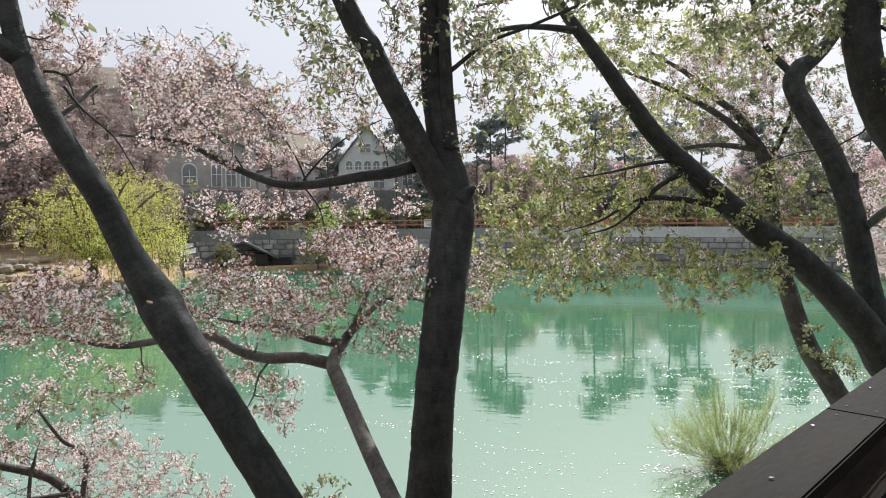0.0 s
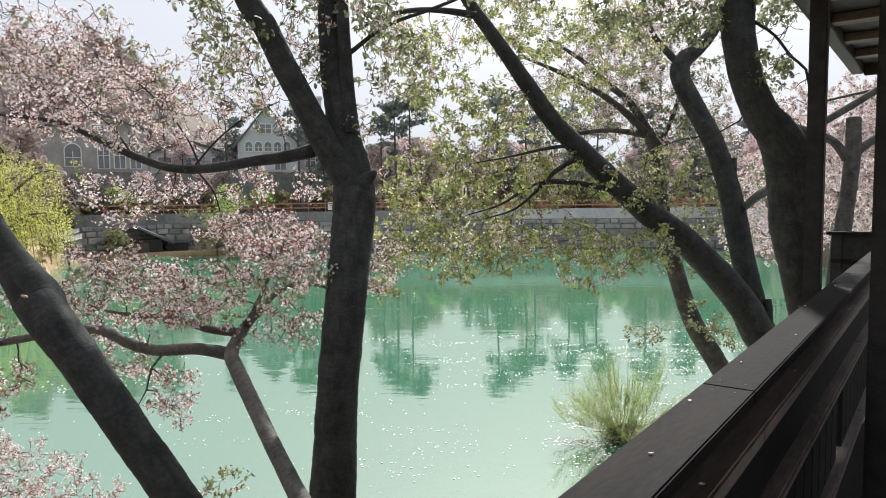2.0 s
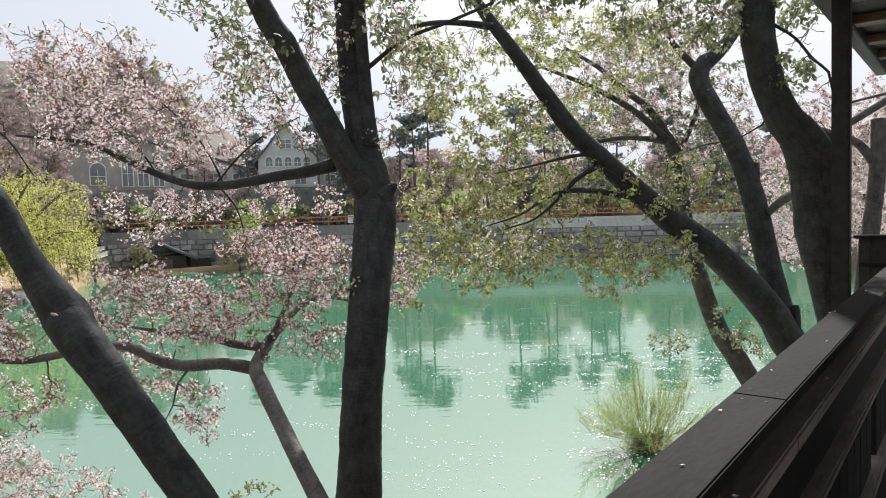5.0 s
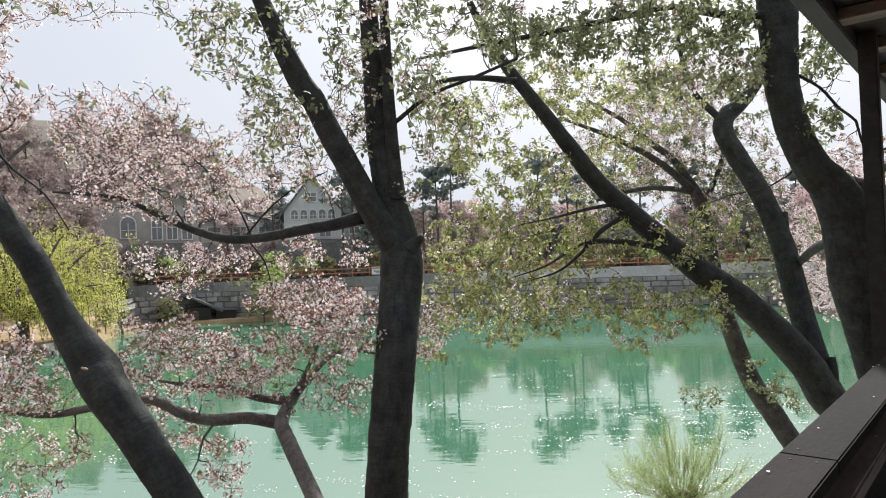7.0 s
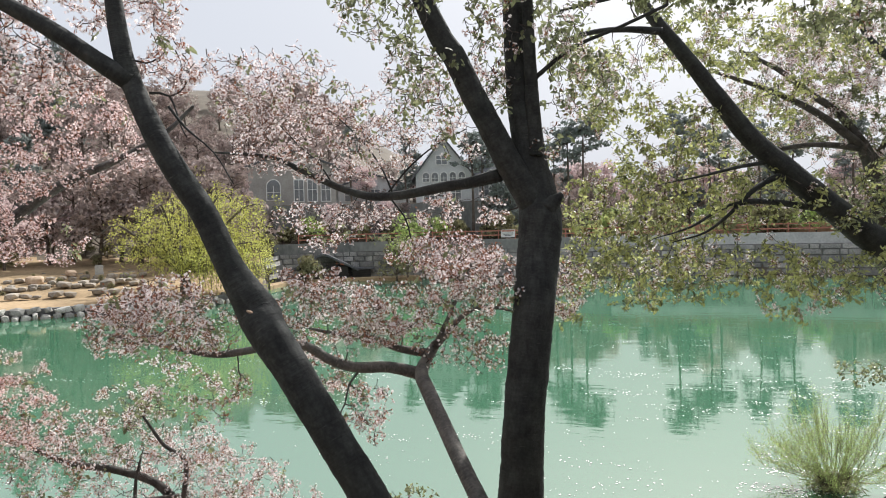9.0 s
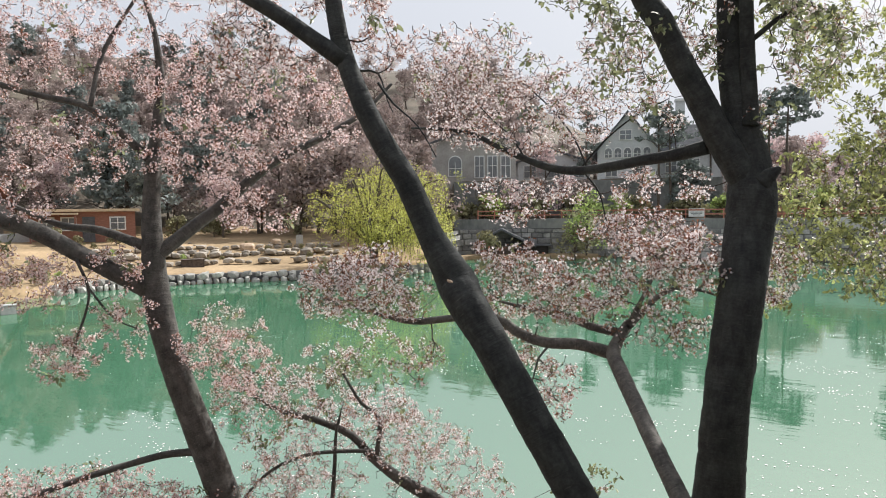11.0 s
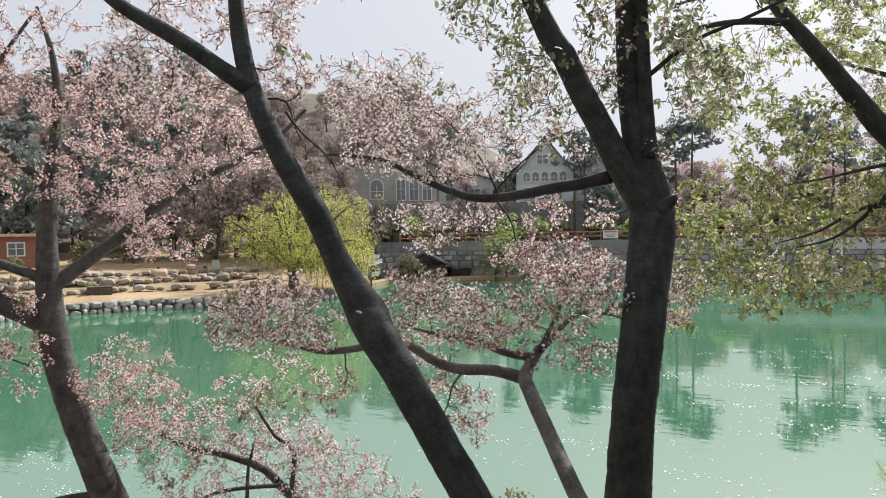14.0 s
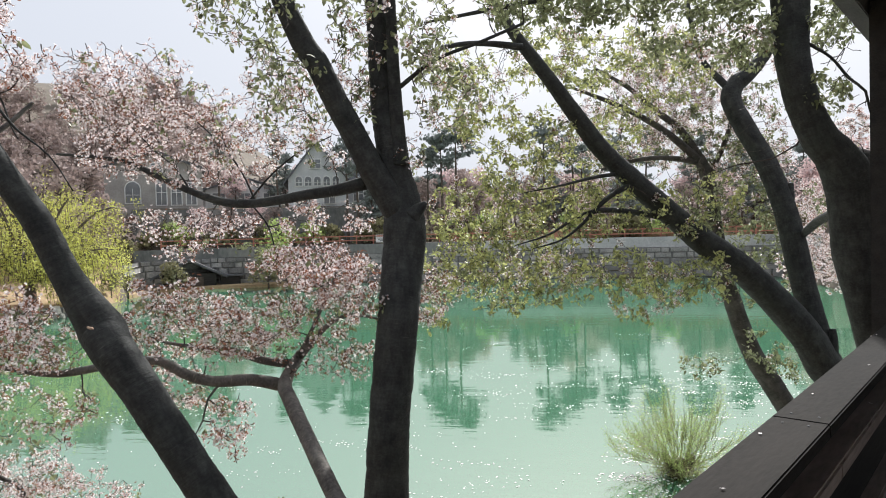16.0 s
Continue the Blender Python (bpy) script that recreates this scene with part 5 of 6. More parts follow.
# ---- willow bush at the water's edge ----
def build_sallow():
    rng = np.random.default_rng(21)
    base = Vector((2.88, 12.75, 0.02))
    top = empty("willow_bush", Matrix.Translation(base), "feathery yellow-green willow bush standing in shallow water", "bush")
    verts, faces = [], []
    for k in range(9):
        a = rng.uniform(0, 6.28)
        tube(np.array([(0.28 * math.cos(a) * t, 0.22 * math.sin(a) * t, -0.3 + 0.62 * t, 0.07 - 0.03 * t) for t in (0, 0.35, 0.7, 1)]), 7, verts, faces, 0.3)
    raw("stool", verts, faces, bark_far, top, True, "dark gnarled woody base")
    verts, faces, lp, ln, ls = [], [], [], [], []

    def shoot(start, a, lean, size, thick, deep):
        line = []
        for i in range(7):
            t = i / 6
            out = size * t * math.sin(lean) * (1 - 0.12 * t)
            p = start + np.array((out * math.cos(a), out * math.sin(a), size * t * math.cos(lean) + (0.06 if lean > 0.5 else 0.02) * size * t * t)) + rng.normal(size=3) * 0.012 * t
            line.append((*p, thick * (1 - t) + 0.0014))
            if t * size > 0.3 or not deep:
                for _ in range(int(2 + 6 * t)):
                    lp.append(p + rng.normal(size=3) * 0.035)
                    ln.append(rng.normal(size=3))
                    ls.append(rng.uniform(0.018, 0.036))
        tube(np.array(line), 3, verts, faces, close=False)
        if deep:
            for _ in range(7):
                q = line[rng.integers(2, 6)]
                shoot(np.array(q[:3]), a + rng.normal() * 0.5, max(0.0, lean * 0.7 + rng.normal() * 0.22), rng.uniform(0.25, 0.6), 0.0025, False)

    for k in range(84):
        a = rng.uniform(0, 6.28)
        lean = math.acos(1 - rng.random() * 0.93)
        start = np.array((0.30 * math.cos(a) * rng.random(), 0.24 * math.sin(a) * rng.random(), 0.12))
        shoot(start, a, lean, rng.uniform(0.95, 1.42), 0.005, True)
    tagged(raw("rod_mass", verts, faces, rod_mat, top, True), "thin spreading rods", kind="stuff")
    scatter("foliage", top, lp, ln, ls, [(0, 0, 0), (0.5, -0.15, 0.03), (1, 0, 0), (0.5, 0.15, 0.03)], [(0, 1, 2, 3)], sallow_mat, "tiny fresh yellow-green leaves", rng)
    lp, ln, ls = [], [], []
    for _ in range(420):
        a = rng.uniform(0, 6.28)
        q = 0.42 * rng.random() ** 0.5
        lp.append((q * math.cos(a), q * math.sin(a), rng.uniform(-0.03, 0.12)))
        ln.append((rng.normal(), rng.normal(), 0.25))
        ls.append(rng.uniform(0.10, 0.30))
    scatter("sedge_tuft", top, lp, ln, ls, [(0, 0, 0), (0.5, -0.04, 0.12), (1, 0, 0.05), (0.5, 0.04, 0.12)], [(0, 1, 2, 3)], scrub_mat, "dark dry sedge round the foot", rng)


build_sallow()


# ---- weeping willow on the point ----
def build_willow():
    rng = np.random.default_rng(22)
    base = polar(38.0, 48.3)
    base.z = ground_z(base)
    top = empty("willow_tree", Matrix.Translation(base), "bright yellow-green weeping willow on the bank", "tree")
    verts, faces = [], []
    tube(smooth_line([(0, 0, -0.3, 0.42), (0.1, 0, 0.7, 0.33), (-0.05, 0, 1.5, 0.30)], 0.4), 12, verts, faces, 0.2)
    raw("trunk", verts, faces, bark_far, top, True)
    lp, ln, ls, tv, tf = [], [], [], [], []
    for k in range(32):
        a = 2 * math.pi * k / 32 + rng.uniform(-0.2, 0.2)
        side = math.cos(a - radians(38))
        reach = rng.uniform(1.2, 5.4) + 0.9 * max(0.0, side)
        high = rng.uniform(3.4, 7.4) * (1.0 - 0.045 * max(0.0, reach - 3.0))
        bend = smooth_line([(-0.05, 0, 1.3, 0.17), (reach * 0.35 * math.cos(a), reach * 0.35 * math.sin(a), high * 0.6, 0.11), (reach * 0.75 * math.cos(a), reach * 0.75 * math.sin(a), high * 0.95, 0.06), (reach * math.cos(a), reach * math.sin(a), high * rng.uniform(0.75, 1.05), 0.03)], 0.5)
        verts, faces = [], []
        tube(bend, 7, verts, faces, 0.1)
        raw("limb", verts, faces, bark_far, top, True)
        low = rng.uniform(0.9, 3.4) - 1.6 * max(0.0, side)
        for _ in range(int(rng.integers(18, 44) * (0.72 + 0.4 * side))):
            q = bend[rng.integers(len(bend) // 3, len(bend))][:3] + rng.normal(size=3) * np.array((0.7, 0.7, 0.5))
            drop = max(0.4, min(q[2] - low, rng.uniform(0.5, 3.4) + 1.0 * max(0.0, side)))
            out = rng.normal(size=2) * 0.4 + 0.5 * np.array((math.cos(a), math.sin(a)))
            line = [(q[0] + out[0] * t ** 0.6, q[1] + out[1] * t ** 0.6, q[2] + 0.3 * t - drop * t * t, 0.012) for t in (0, 0.3, 0.6, 1)]
            tube(np.array(line), 3, tv, tf, close=False)
            for _ in range(int(16 + 15 * drop)):
                t = rng.random() ** 0.8
                lp.append((q[0] + out[0] * t ** 0.6 + rng.normal() * 0.2, q[1] + out[1] * t ** 0.6 + rng.normal() * 0.2, q[2] + 0.3 * t - drop * t * t + rng.normal() * 0.08))
                ln.append(rng.normal(size=3))
                ls.append(rng.uniform(0.10, 0.21))
    tagged(raw("strand_mass", tv, tf, bark_far, top, True), kind="stuff")
    scatter("foliage", top, lp, ln, ls, [(0, 0, 0), (0.5, -0.2, 0.03), (1, 0, 0), (0.5, 0.2, 0.03)], [(0, 1, 2, 3)], willow_mat, "hanging yellow-green spring foliage", rng)


build_willow()


# ---- pines, budding trees and shrubs of the far bank ----
def clump_tree(name, label, category, group, seed, high, spread, crown_low, mat, tuft, count, flat=0.5, trunk_r=0.18, tufts=25):
    rng = np.random.default_rng(seed)
    top = empty(name, Matrix.Translation((0, -400, 0)), label, category, group)
    verts, faces = [], []
    sway = rng.uniform(-0.05, 0.05, 2) * high
    tube(smooth_line([(0, 0, -0.5, trunk_r * 1.3), (sway[0], sway[1], high * 0.4, trunk_r), (sway[0] * 0.3, sway[1], high * 0.9, trunk_r * 0.35)], 0.8), 8, verts, faces, 0.15)
    raw("trunk", verts, faces, bark_far, top, True)
    lp, ln, ls, tv, tf = [], [], [], [], []
    for k in range(count):
        h = crown_low + (1 - crown_low) * rng.random() ** 0.8
        a = rng.uniform(0, 6.28)
        reach = spread * rng.uniform(0.25, 1.0) * (1.15 - 0.75 * (h - crown_low) / (1 - crown_low + 1e-6))
        c = np.array((reach * math.cos(a), reach * math.sin(a), high * h))
        s = np.array((sway[0] * 0.5, sway[1] * 0.7, max(0.3, high * h - reach * 0.3)))
        tube(np.array([(*s, 0.05), (*((s + c) / 2 + np.array((0, 0, 0.1 * reach))), 0.035), (*c, 0.015)]), 4, tv, tf, close=False)
        r = spread * rng.uniform(0.22, 0.42)
        for _ in range(tufts):
            v = rng.normal(size=3)
            v *= rng.random() ** 0.4 / np.linalg.norm(v)
            lp.append(c + v * np.array((r, r, r * flat)))
            ln.append(v + rng.normal(size=3) * 0.5)
            ls.append(tuft * rng.uniform(0.75, 1.6))
    tagged(raw("branchwork", tv, tf, bark_far, top, True), kind="stuff")
    scatter("crown", top, lp, ln, ls, [(-0.5, -0.25, 0), (0.1, -0.4, 0.1), (0.6, 0.05, 0), (0.0, 0.35, 0.12)], [(0, 1, 2, 3)], mat, "", rng)
    return top


pines = [clump_tree("pine_tree", "tall dark green pine with a flat-topped crown", "tree", "pines", 31 + k, 11.5, 2.3, 0.66, hazed_pine_mat, 0.34, 28, 0.4, 0.13) for k in range(3)]
firs = [clump_tree("pine_tree", "broad dark green pine on the hillside", "tree", "hillside pines", 41 + k, 9.5, 2.8, 0.2, hazed_pine_mat, 0.30, 34, 0.55, tufts=64) for k in range(2)]
budding = [clump_tree("budding_tree", "grey-pink budding tree on the hillside", "tree", "budding trees", 51 + k, 7.5, 3.0, 0.25, (bare_mat, farblossom_mat)[k], 0.25, 36, 0.8, 0.12, 46) for k in range(2)]
shrubs = [clump_tree("shrub", "olive-brown shrub on the far bank", "bush", "shrubs", 61 + k, 2.6, 1.6, 0.15, (scrub_mat, sallow_mat)[k], 0.22, 30, 0.8, 0.05) for k in range(2)]


def stand(ob, az, r, scale=1.0, turn=0.0, sink=0.0):
    p = polar(az, r)
    c = copy_thing(ob, Matrix.Translation((p.x, p.y, ground_z(p) - sink)) @ Matrix.Rotation(turn, 4, "Z"))
    c.scale = (scale, scale, scale)
    return c


rnd = random.Random(77)
for az, r, k, s in ((4.6, 66, 0, 1.0), (6.3, 66.5, 1, 0.96), (7.4, 67.5, 2, 0.8), (-2.3, 66, 1, 0.98), (-4.2, 67, 0, 0.88), (-5.4, 69, 2, 0.82), (-8, 67, 1, 0.85), (-11, 69, 0, 0.9), (-14.5, 67, 2, 0.85), (-17.5, 68, 1, 0.8), (14.3, 67.4, 2, 0.92), (13.1, 68, 0, 0.88), (19.8, 76, 1, 0.7), (10.4, 74, 0, 0.7), (24.5, 77, 2, 0.75)):
    stand(pines[k], az, r, s, rnd.uniform(0, 6))
for k in range(215):
    az = rnd.uniform(24, 82)
    r = between(FAR_SHORE, az) + 25 + 95 * rnd.random() ** 1.3
    stand(firs[k % 2] if az > 46 and rnd.random() < 0.28 else budding[0], az, r, rnd.uniform(0.6, 1.0) * (1.3 if az < 50 else 1.0), rnd.uniform(0, 6))
for k in range(70):
    az = rnd.uniform(48, 72)
    stand(budding[0], az, between(FAR_SHORE, az) + rnd.uniform(40, 105), rnd.uniform(0.6, 0.95), rnd.uniform(0, 6))
for k in range(130):
    az = rnd.uniform(-26, 28)
    r = between(FAR_SHORE, az) + rnd.uniform(8, 34)
    if 9 < az < 34 and r < 84:
        continue
    stand(rnd.choice((firs[0], budding[0], budding[0], budding[1])), az, r, rnd.uniform(0.48, 0.90), rnd.uniform(0, 6))
for k in range(60):
    az = rnd.uniform(-24, 33)
    stand(shrubs[k % 4 == 0], az, between(FAR_SHORE, az) + rnd.uniform(2.2, 6.0), rnd.uniform(0.5, 1.0), rnd.uniform(0, 6))
for k in range(16):
    az = rnd.uniform(41, 56) if k % 3 else rnd.uniform(64, 74)
    stand(shrubs[0], az, between(FAR_SHORE, az) + rnd.uniform(17, 28), rnd.uniform(0.35, 0.8), rnd.uniform(0, 6))
for az, r, s in ((-26, 55, 1.0), (-28, 50, 1.0), (-31, 48, 1.1), (-24, 62, 0.9), (-34, 40, 1.0), (-22.5, 68, 0.8), (50, 62, 0.7), (47, 66, 0.8), (62, 70, 0.7), (33, 75, 0.9), (30, 76, 0.8)):
    stand(budding[1], az, r, s, rnd.uniform(0, 6))
for az, r, k, s in ((12.3, 68.5, 1, 0.7), (20.2, 69, 0, 0.5), (21.8, 70, 1, 0.55), (24.2, 69.5, 0, 0.55), (26.2, 70, 1, 0.5), (32.3, 70, 0, 0.6), (11.2, 69, 1, 0.5)):
    stand((firs if az < 15 else budding)[k], az, r, s, rnd.uniform(0, 6))
for az, r, s in ((63, 44, 0.3), (64.5, 43, 0.25), (57.8, 58.2, 0.45), (61.9, 58.5, 0.5), (60.4, 58, 0.3), (66, 44.5, 0.4), (65.6, 52, 0.4), (69.4, 66, 0.5), (70.6, 68, 0.6), (71.8, 66, 0.6), (67.2, 66, 0.45), (73, 60, 0.6), (74, 54, 0.6), (66.2, 66, 0.4)):
    stand(shrubs[0], az, r, s, rnd.uniform(0, 6))
for k in range(16):
    az = rnd.uniform(60.5, 69)
    stand(shrubs[k % 4 == 0], az, between(FAR_SHORE, az) + rnd.uniform(0.6, 4.0), rnd.uniform(0.10, 0.22), rnd.uniform(0, 6))
for k in range(15):
    az = rnd.uniform(40.5, 60)
    stand(shrubs[k % 6 == 0], az, between(FAR_SHORE, az) + rnd.choice((6.2, 6.6, 9.0, 9.3, 12.2)) + rnd.uniform(-0.4, 0.4), rnd.uniform(0.10, 0.22), rnd.uniform(0, 6), 0.05)
for az, r, s in ((34.0, 64, 1.15), (35.6, 60, 1.0), (36.8, 66, 1.2), (38.4, 62, 1.05), (39.7, 67, 1.2), (41.0, 63, 1.1), (42.5, 66, 1.2), (44.0, 64, 1.0), (45.6, 67, 1.15), (47.2, 65, 1.0)):
    stand(budding[0], az, r, s, rnd.uniform(0, 6))
for az, r, k, s in ((55.4, 66, 0, 0.9), (57.0, 68, 1, 0.95), (58.6, 69, 0, 1.0), (57.5, 73, 1, 1.1)):
    stand(firs[k], az, r, s, rnd.uniform(0, 6))
for ob in (*pines, *firs, *budding, *shrubs):
    for o in (*ob.children_recursive, ob):
        bpy.data.objects.remove(o)


# ---- houses ----
def gable_body(w, d, h, peak):
    bm = bmesh.new()
    v = [bm.verts.new(p) for p in ((-w / 2, 0, -1.5), (w / 2, 0, -1.5), (w / 2, 0, h), (0, 0, peak), (-w / 2, 0, h), (-w / 2, d, -1.5), (w / 2, d, -1.5), (w / 2, d, h), (0, d, peak), (-w / 2, d, h))]
    for f in ((0, 1, 2, 3, 4), (9, 8, 7, 6, 5), (0, 5, 6, 1), (1, 6, 7, 2), (2, 7, 8, 3), (3, 8, 9, 4), (4, 9, 5, 0)):
        bm.faces.new([v[i] for i in f])
    return bm


def roof_slab(w, d, h, peak, side):
    bm = bmesh.new()
    e, t = 0.45, 0.22
    slope = (peak - h) / (w / 2)
    pts = []
    for y in (-e, d + e):
        pts += [(0, y, peak + 0.004), (side * (w / 2 + e), y, h - slope * e + 0.004), (side * (w / 2 + e), y, h - slope * e + t), (0, y, peak + t)]
    v = [bm.verts.new(p) for p in pts]
    for f in ((0, 1, 2, 3), (7, 6, 5, 4), (0, 4, 5, 1), (1, 5, 6, 2), (2, 6, 7, 3), (3, 7, 4, 0)):
        bm.faces.new([v[i] for i in f])
    bmesh.ops.recalc_face_normals(bm, faces=bm.faces)
    return bm


def window(house, x, z, w, h, arch=False, y=0.0):
    f = part("window", box((w + 0.2, 0.10, h + 0.2), (x, y - 0.05, z + h / 2), 0.01), frame_mat, house)
    part("pane", box((w, 0.04, h), (x, y - 0.11, z + h / 2)), pane_mat, f)
    part("glazing_bar", box((0.06, 0.03, h), (x, y - 0.145, z + h / 2)), frame_mat, f)
    part("glazing_bar", box((w, 0.03, 0.05), (x, y - 0.15, z + h * 0.55)), frame_mat, f)
    if arch:
        for out, mat, name, yy in ((w / 2 + 0.1, frame_mat, "arch", y - 0.10), (w / 2, pane_mat, "arch_pane", y - 0.13)):
            verts = [(x + out * math.cos(k * math.pi / 8), yy + dy, z + h + out * math.sin(k * math.pi / 8)) for dy in (0, 0.09) for k in range(9)]
            raw(name, verts, [tuple(range(9)), tuple(range(17, 8, -1))] + [(k, k + 9, k + 10, k + 1) for k in range(8)] + [(0, 8, 17, 9)], mat, f)


def gable_house(az, r, w, d, h, peak, label, windows, chimney=None, turn=0.0, mat=None, tiles=None, wing=0.0):
    p = polar(az, r)
    top = empty("house", Matrix.Translation((p.x, p.y, ground_z(p))) @ Matrix.Rotation(radians(az + turn), 4, "Z"), label, "house", "houses over the lake")
    part("wall", gable_body(w, d, h, peak), mat or plaster_mat, top)
    for s in (-1, 1):
        part("roof", roof_slab(w, d, h, peak, s), tiles or roof_mat, top)
    if wing:
        # a long wing to one side, its ridge along the front
        turned = Matrix.Rotation(radians(90), 4, "Z")
        place = Matrix.Translation((w / 2 + wing - 0.45, 4.2, 0)) @ turned
        wall = part("wing_wall", gable_body(6.0, wing - 0.4, h, peak - 1.2), mat or plaster_mat, top)
        wall.matrix_basis = place
        for s in (-1, 1):
            part("wing_roof", roof_slab(6.0, wing - 0.9, h, peak - 1.2, s), tiles or roof_mat, top).matrix_basis = place
        for k in range(int(wing / 2.2)):
            window(top, w / 2 + 1.3 + 2.2 * k, 0.6, 1.0, 1.3, y=1.2)
    for x, z, ww, hh, arch in windows:
        window(top, x, z, ww, hh, arch)
    if chimney:
        part("chimney", box((0.9, 0.9, 3.2), (chimney, d * 0.4, peak - 0.2), 0.03), plaster_mat, top)
        part("chimney_cap", box((1.15, 1.15, 0.25), (chimney, d * 0.4, peak + 1.5), 0.03), frame_mat, top)
    return top


gable_house(16.7, 72, 6.0, 9, 2.9, 6.7, "grey-white gabled house with arched windows and a chimney", [(-0.2, 4.0, 1.1, 0.9, False)] + [(-1.9 + 0.95 * k, 2.2, 0.66, 0.6, True) for k in range(5)] + [(-1.6, 0.3, 1.1, 1.2, False), (1.2, 0.3, 1.1, 1.2, False)], 5.3, wing=6.5)
gable_house(29.3, 73, 9, 9, 4.0, 5.6, "beige plastered house with a tall arched window", [(-2.0, 0.6, 1.3, 1.4, True), (0.6, 0.4, 0.9, 2.2, False), (2.0, 0.4, 0.9, 2.2, False), (3.4, 0.4, 0.9, 2.2, False), (0.2, 3.7, 1.0, 0.8, False)], mat=beige_mat)
gable_house(65.8, 66, 7, 7, 1.6, 4.0, "low house with a red-brown tiled roof among trees", [(-1.8, 0.3, 1.0, 0.9, False), (1.4, 0.3, 1.0, 0.9, False)], turn=60, mat=beige_mat, tiles=cabin_mat)
gable_house(22.6, 86, 9, 8, 2.6, 4.0, "low grey house behind trees", [(-3, 0.8, 1.4, 1.4, False), (0, 0.8, 1.4, 1.4, False), (3, 0.8, 1.4, 1.4, False)], turn=8)
gable_house(9.6, 84, 10, 8, 2.6, 4.0, "long low house with a dark roof behind pines", [(-4, 0.8, 1.4, 1.3, False), (-1, 0.8, 1.4, 1.3, False), (2, 0.8, 1.4, 1.3, False)], turn=-6)


def build_cabin():
    p = polar(60.1, 61)
    top = empty("cabin", Matrix.Translation((p.x, p.y, 2.2)) @ Matrix.Rotation(radians(59), 4, "Z"), "red-brown boarded cabin with a pale flat roof", "cabin")
    part("wall", box((7.8, 4, 2.6), (0, 2, 1.1)), cabin_mat, top)
    part("roof", box((8.5, 5.0, 0.22), (0, 2, 2.52), 0.03), cabin_roof_mat, top)
    part("canopy", box((3.4, 1.6, 0.14), (-1.9, -0.9, 2.25), 0.02), cabin_roof_mat, top)
    for x in (-3.4, -0.4):
        part("canopy_post", box((0.12, 0.12, 2.3), (x, -1.55, 1.1)), cabin_mat, top)
    for x, w in ((2.6, 1.0), (-0.9, 0.9), (-2.4, 0.9)):
        window(top, x, 1.0, w, 0.9)
    part("door", box((0.9, 0.08, 2.0), (0.5, -0.05, 1.0), 0.01), roof_mat, top)


build_cabin()


def build_shed():
    p = polar(27.0, 63.2)
    top = empty("boat_shed", Matrix.Translation((p.x, p.y, 0.1)) @ Matrix.Rotation(radians(26), 4, "Z"), "small dark-roofed brown shed at the water's edge", "shed")
    part("wall", box((4.4, 2.2, 1.5), (0, 1, 0.5)), dark_timber, top)
    part("door", box((1.7, 0.08, 1.0), (0.3, -0.14, 0.45), 0.01), bark_far, top)
    for s in (-1, 1):
        part("roof", roof_slab(5.4, 2.4, 1.0, 2.35, s), roof_mat, top)
    part("lean_to", box((2.0, 2.0, 0.14), (3.6, 1.0, 0.95), 0.02), roof_mat, top)
    part("lean_to_wall", box((1.7, 1.7, 1.0), (3.45, 1.05, 0.4), 0.02), dark_timber, top)


build_shed()


# ---- the park bank: quay stones, boulders, flower bed ----
def rock_mesh(seed, flat=0.7, cuts=2):
    bm = bmesh.new()
    bmesh.ops.create_icosphere(bm, subdivisions=cuts, radius=0.5)
    for v in bm.verts:
        n = v.co.normalized()
        q = v.co * 1.4 + Vector((seed * 7.3, 0, 0))
        v.co = n * 0.5 * (0.86 + 0.34 * noise.noise(q) + 0.1 * noise.noise(q * 3))
        v.co.x, v.co.y = max(-0.44, min(0.44, v.co.x)), max(-0.40, min(0.40, v.co.y))
        v.co.z = max(-0.30, min(0.33, v.co.z * flat * 1.3))
    me = bpy.data.meshes.new("stone")
    bm.to_mesh(me)
    bm.free()
    return me


def build_quay():
    top = tagged(new("quay_wall"), "low lakeside wall of rough grey stones", "wall", kind="structure")
    shapes = [rock_mesh(k, 0.9, 1) for k in range(9)]
    for me in shapes:
        me.materials.append(quay_mat)
    r = random.Random(5)
    for z, low, high, back in ((0.10, 0.35, 0.85, -0.12), (0.45, 0.45, 1.25, 0.06)):
        az = 33.0
        while az < 61.5:
            w = r.uniform(low, high)
            wide = math.degrees(w * 0.86 / between(FAR_SHORE, az))
            ob = new("stone", r.choice(shapes))
            ob.parent = top
            ob.location = polar(az + wide / 2, between(FAR_SHORE, az) + back + r.uniform(-0.06, 0.06), z + r.uniform(-0.07, 0.07))
            ob.rotation_euler = (r.uniform(-0.25, 0.25), r.uniform(-0.32, 0.32), radians(az) + r.uniform(-0.12, 0.12) + r.choice((0, math.pi)))
            ob.scale = (w, 0.8, r.uniform(0.52, 0.86))
            az += wide


build_quay()
strip_wall("wall_quay_core", 33, 61.5, 0.12, 0.5, -0.6, 0.58, mortar_mat, "dark earth-stained core of the lakeside wall")
strip_wall("path", 57, 70, 19.0, 2.2, 0.8, 2.98, concrete_mat, "pale concrete path across the park bank")


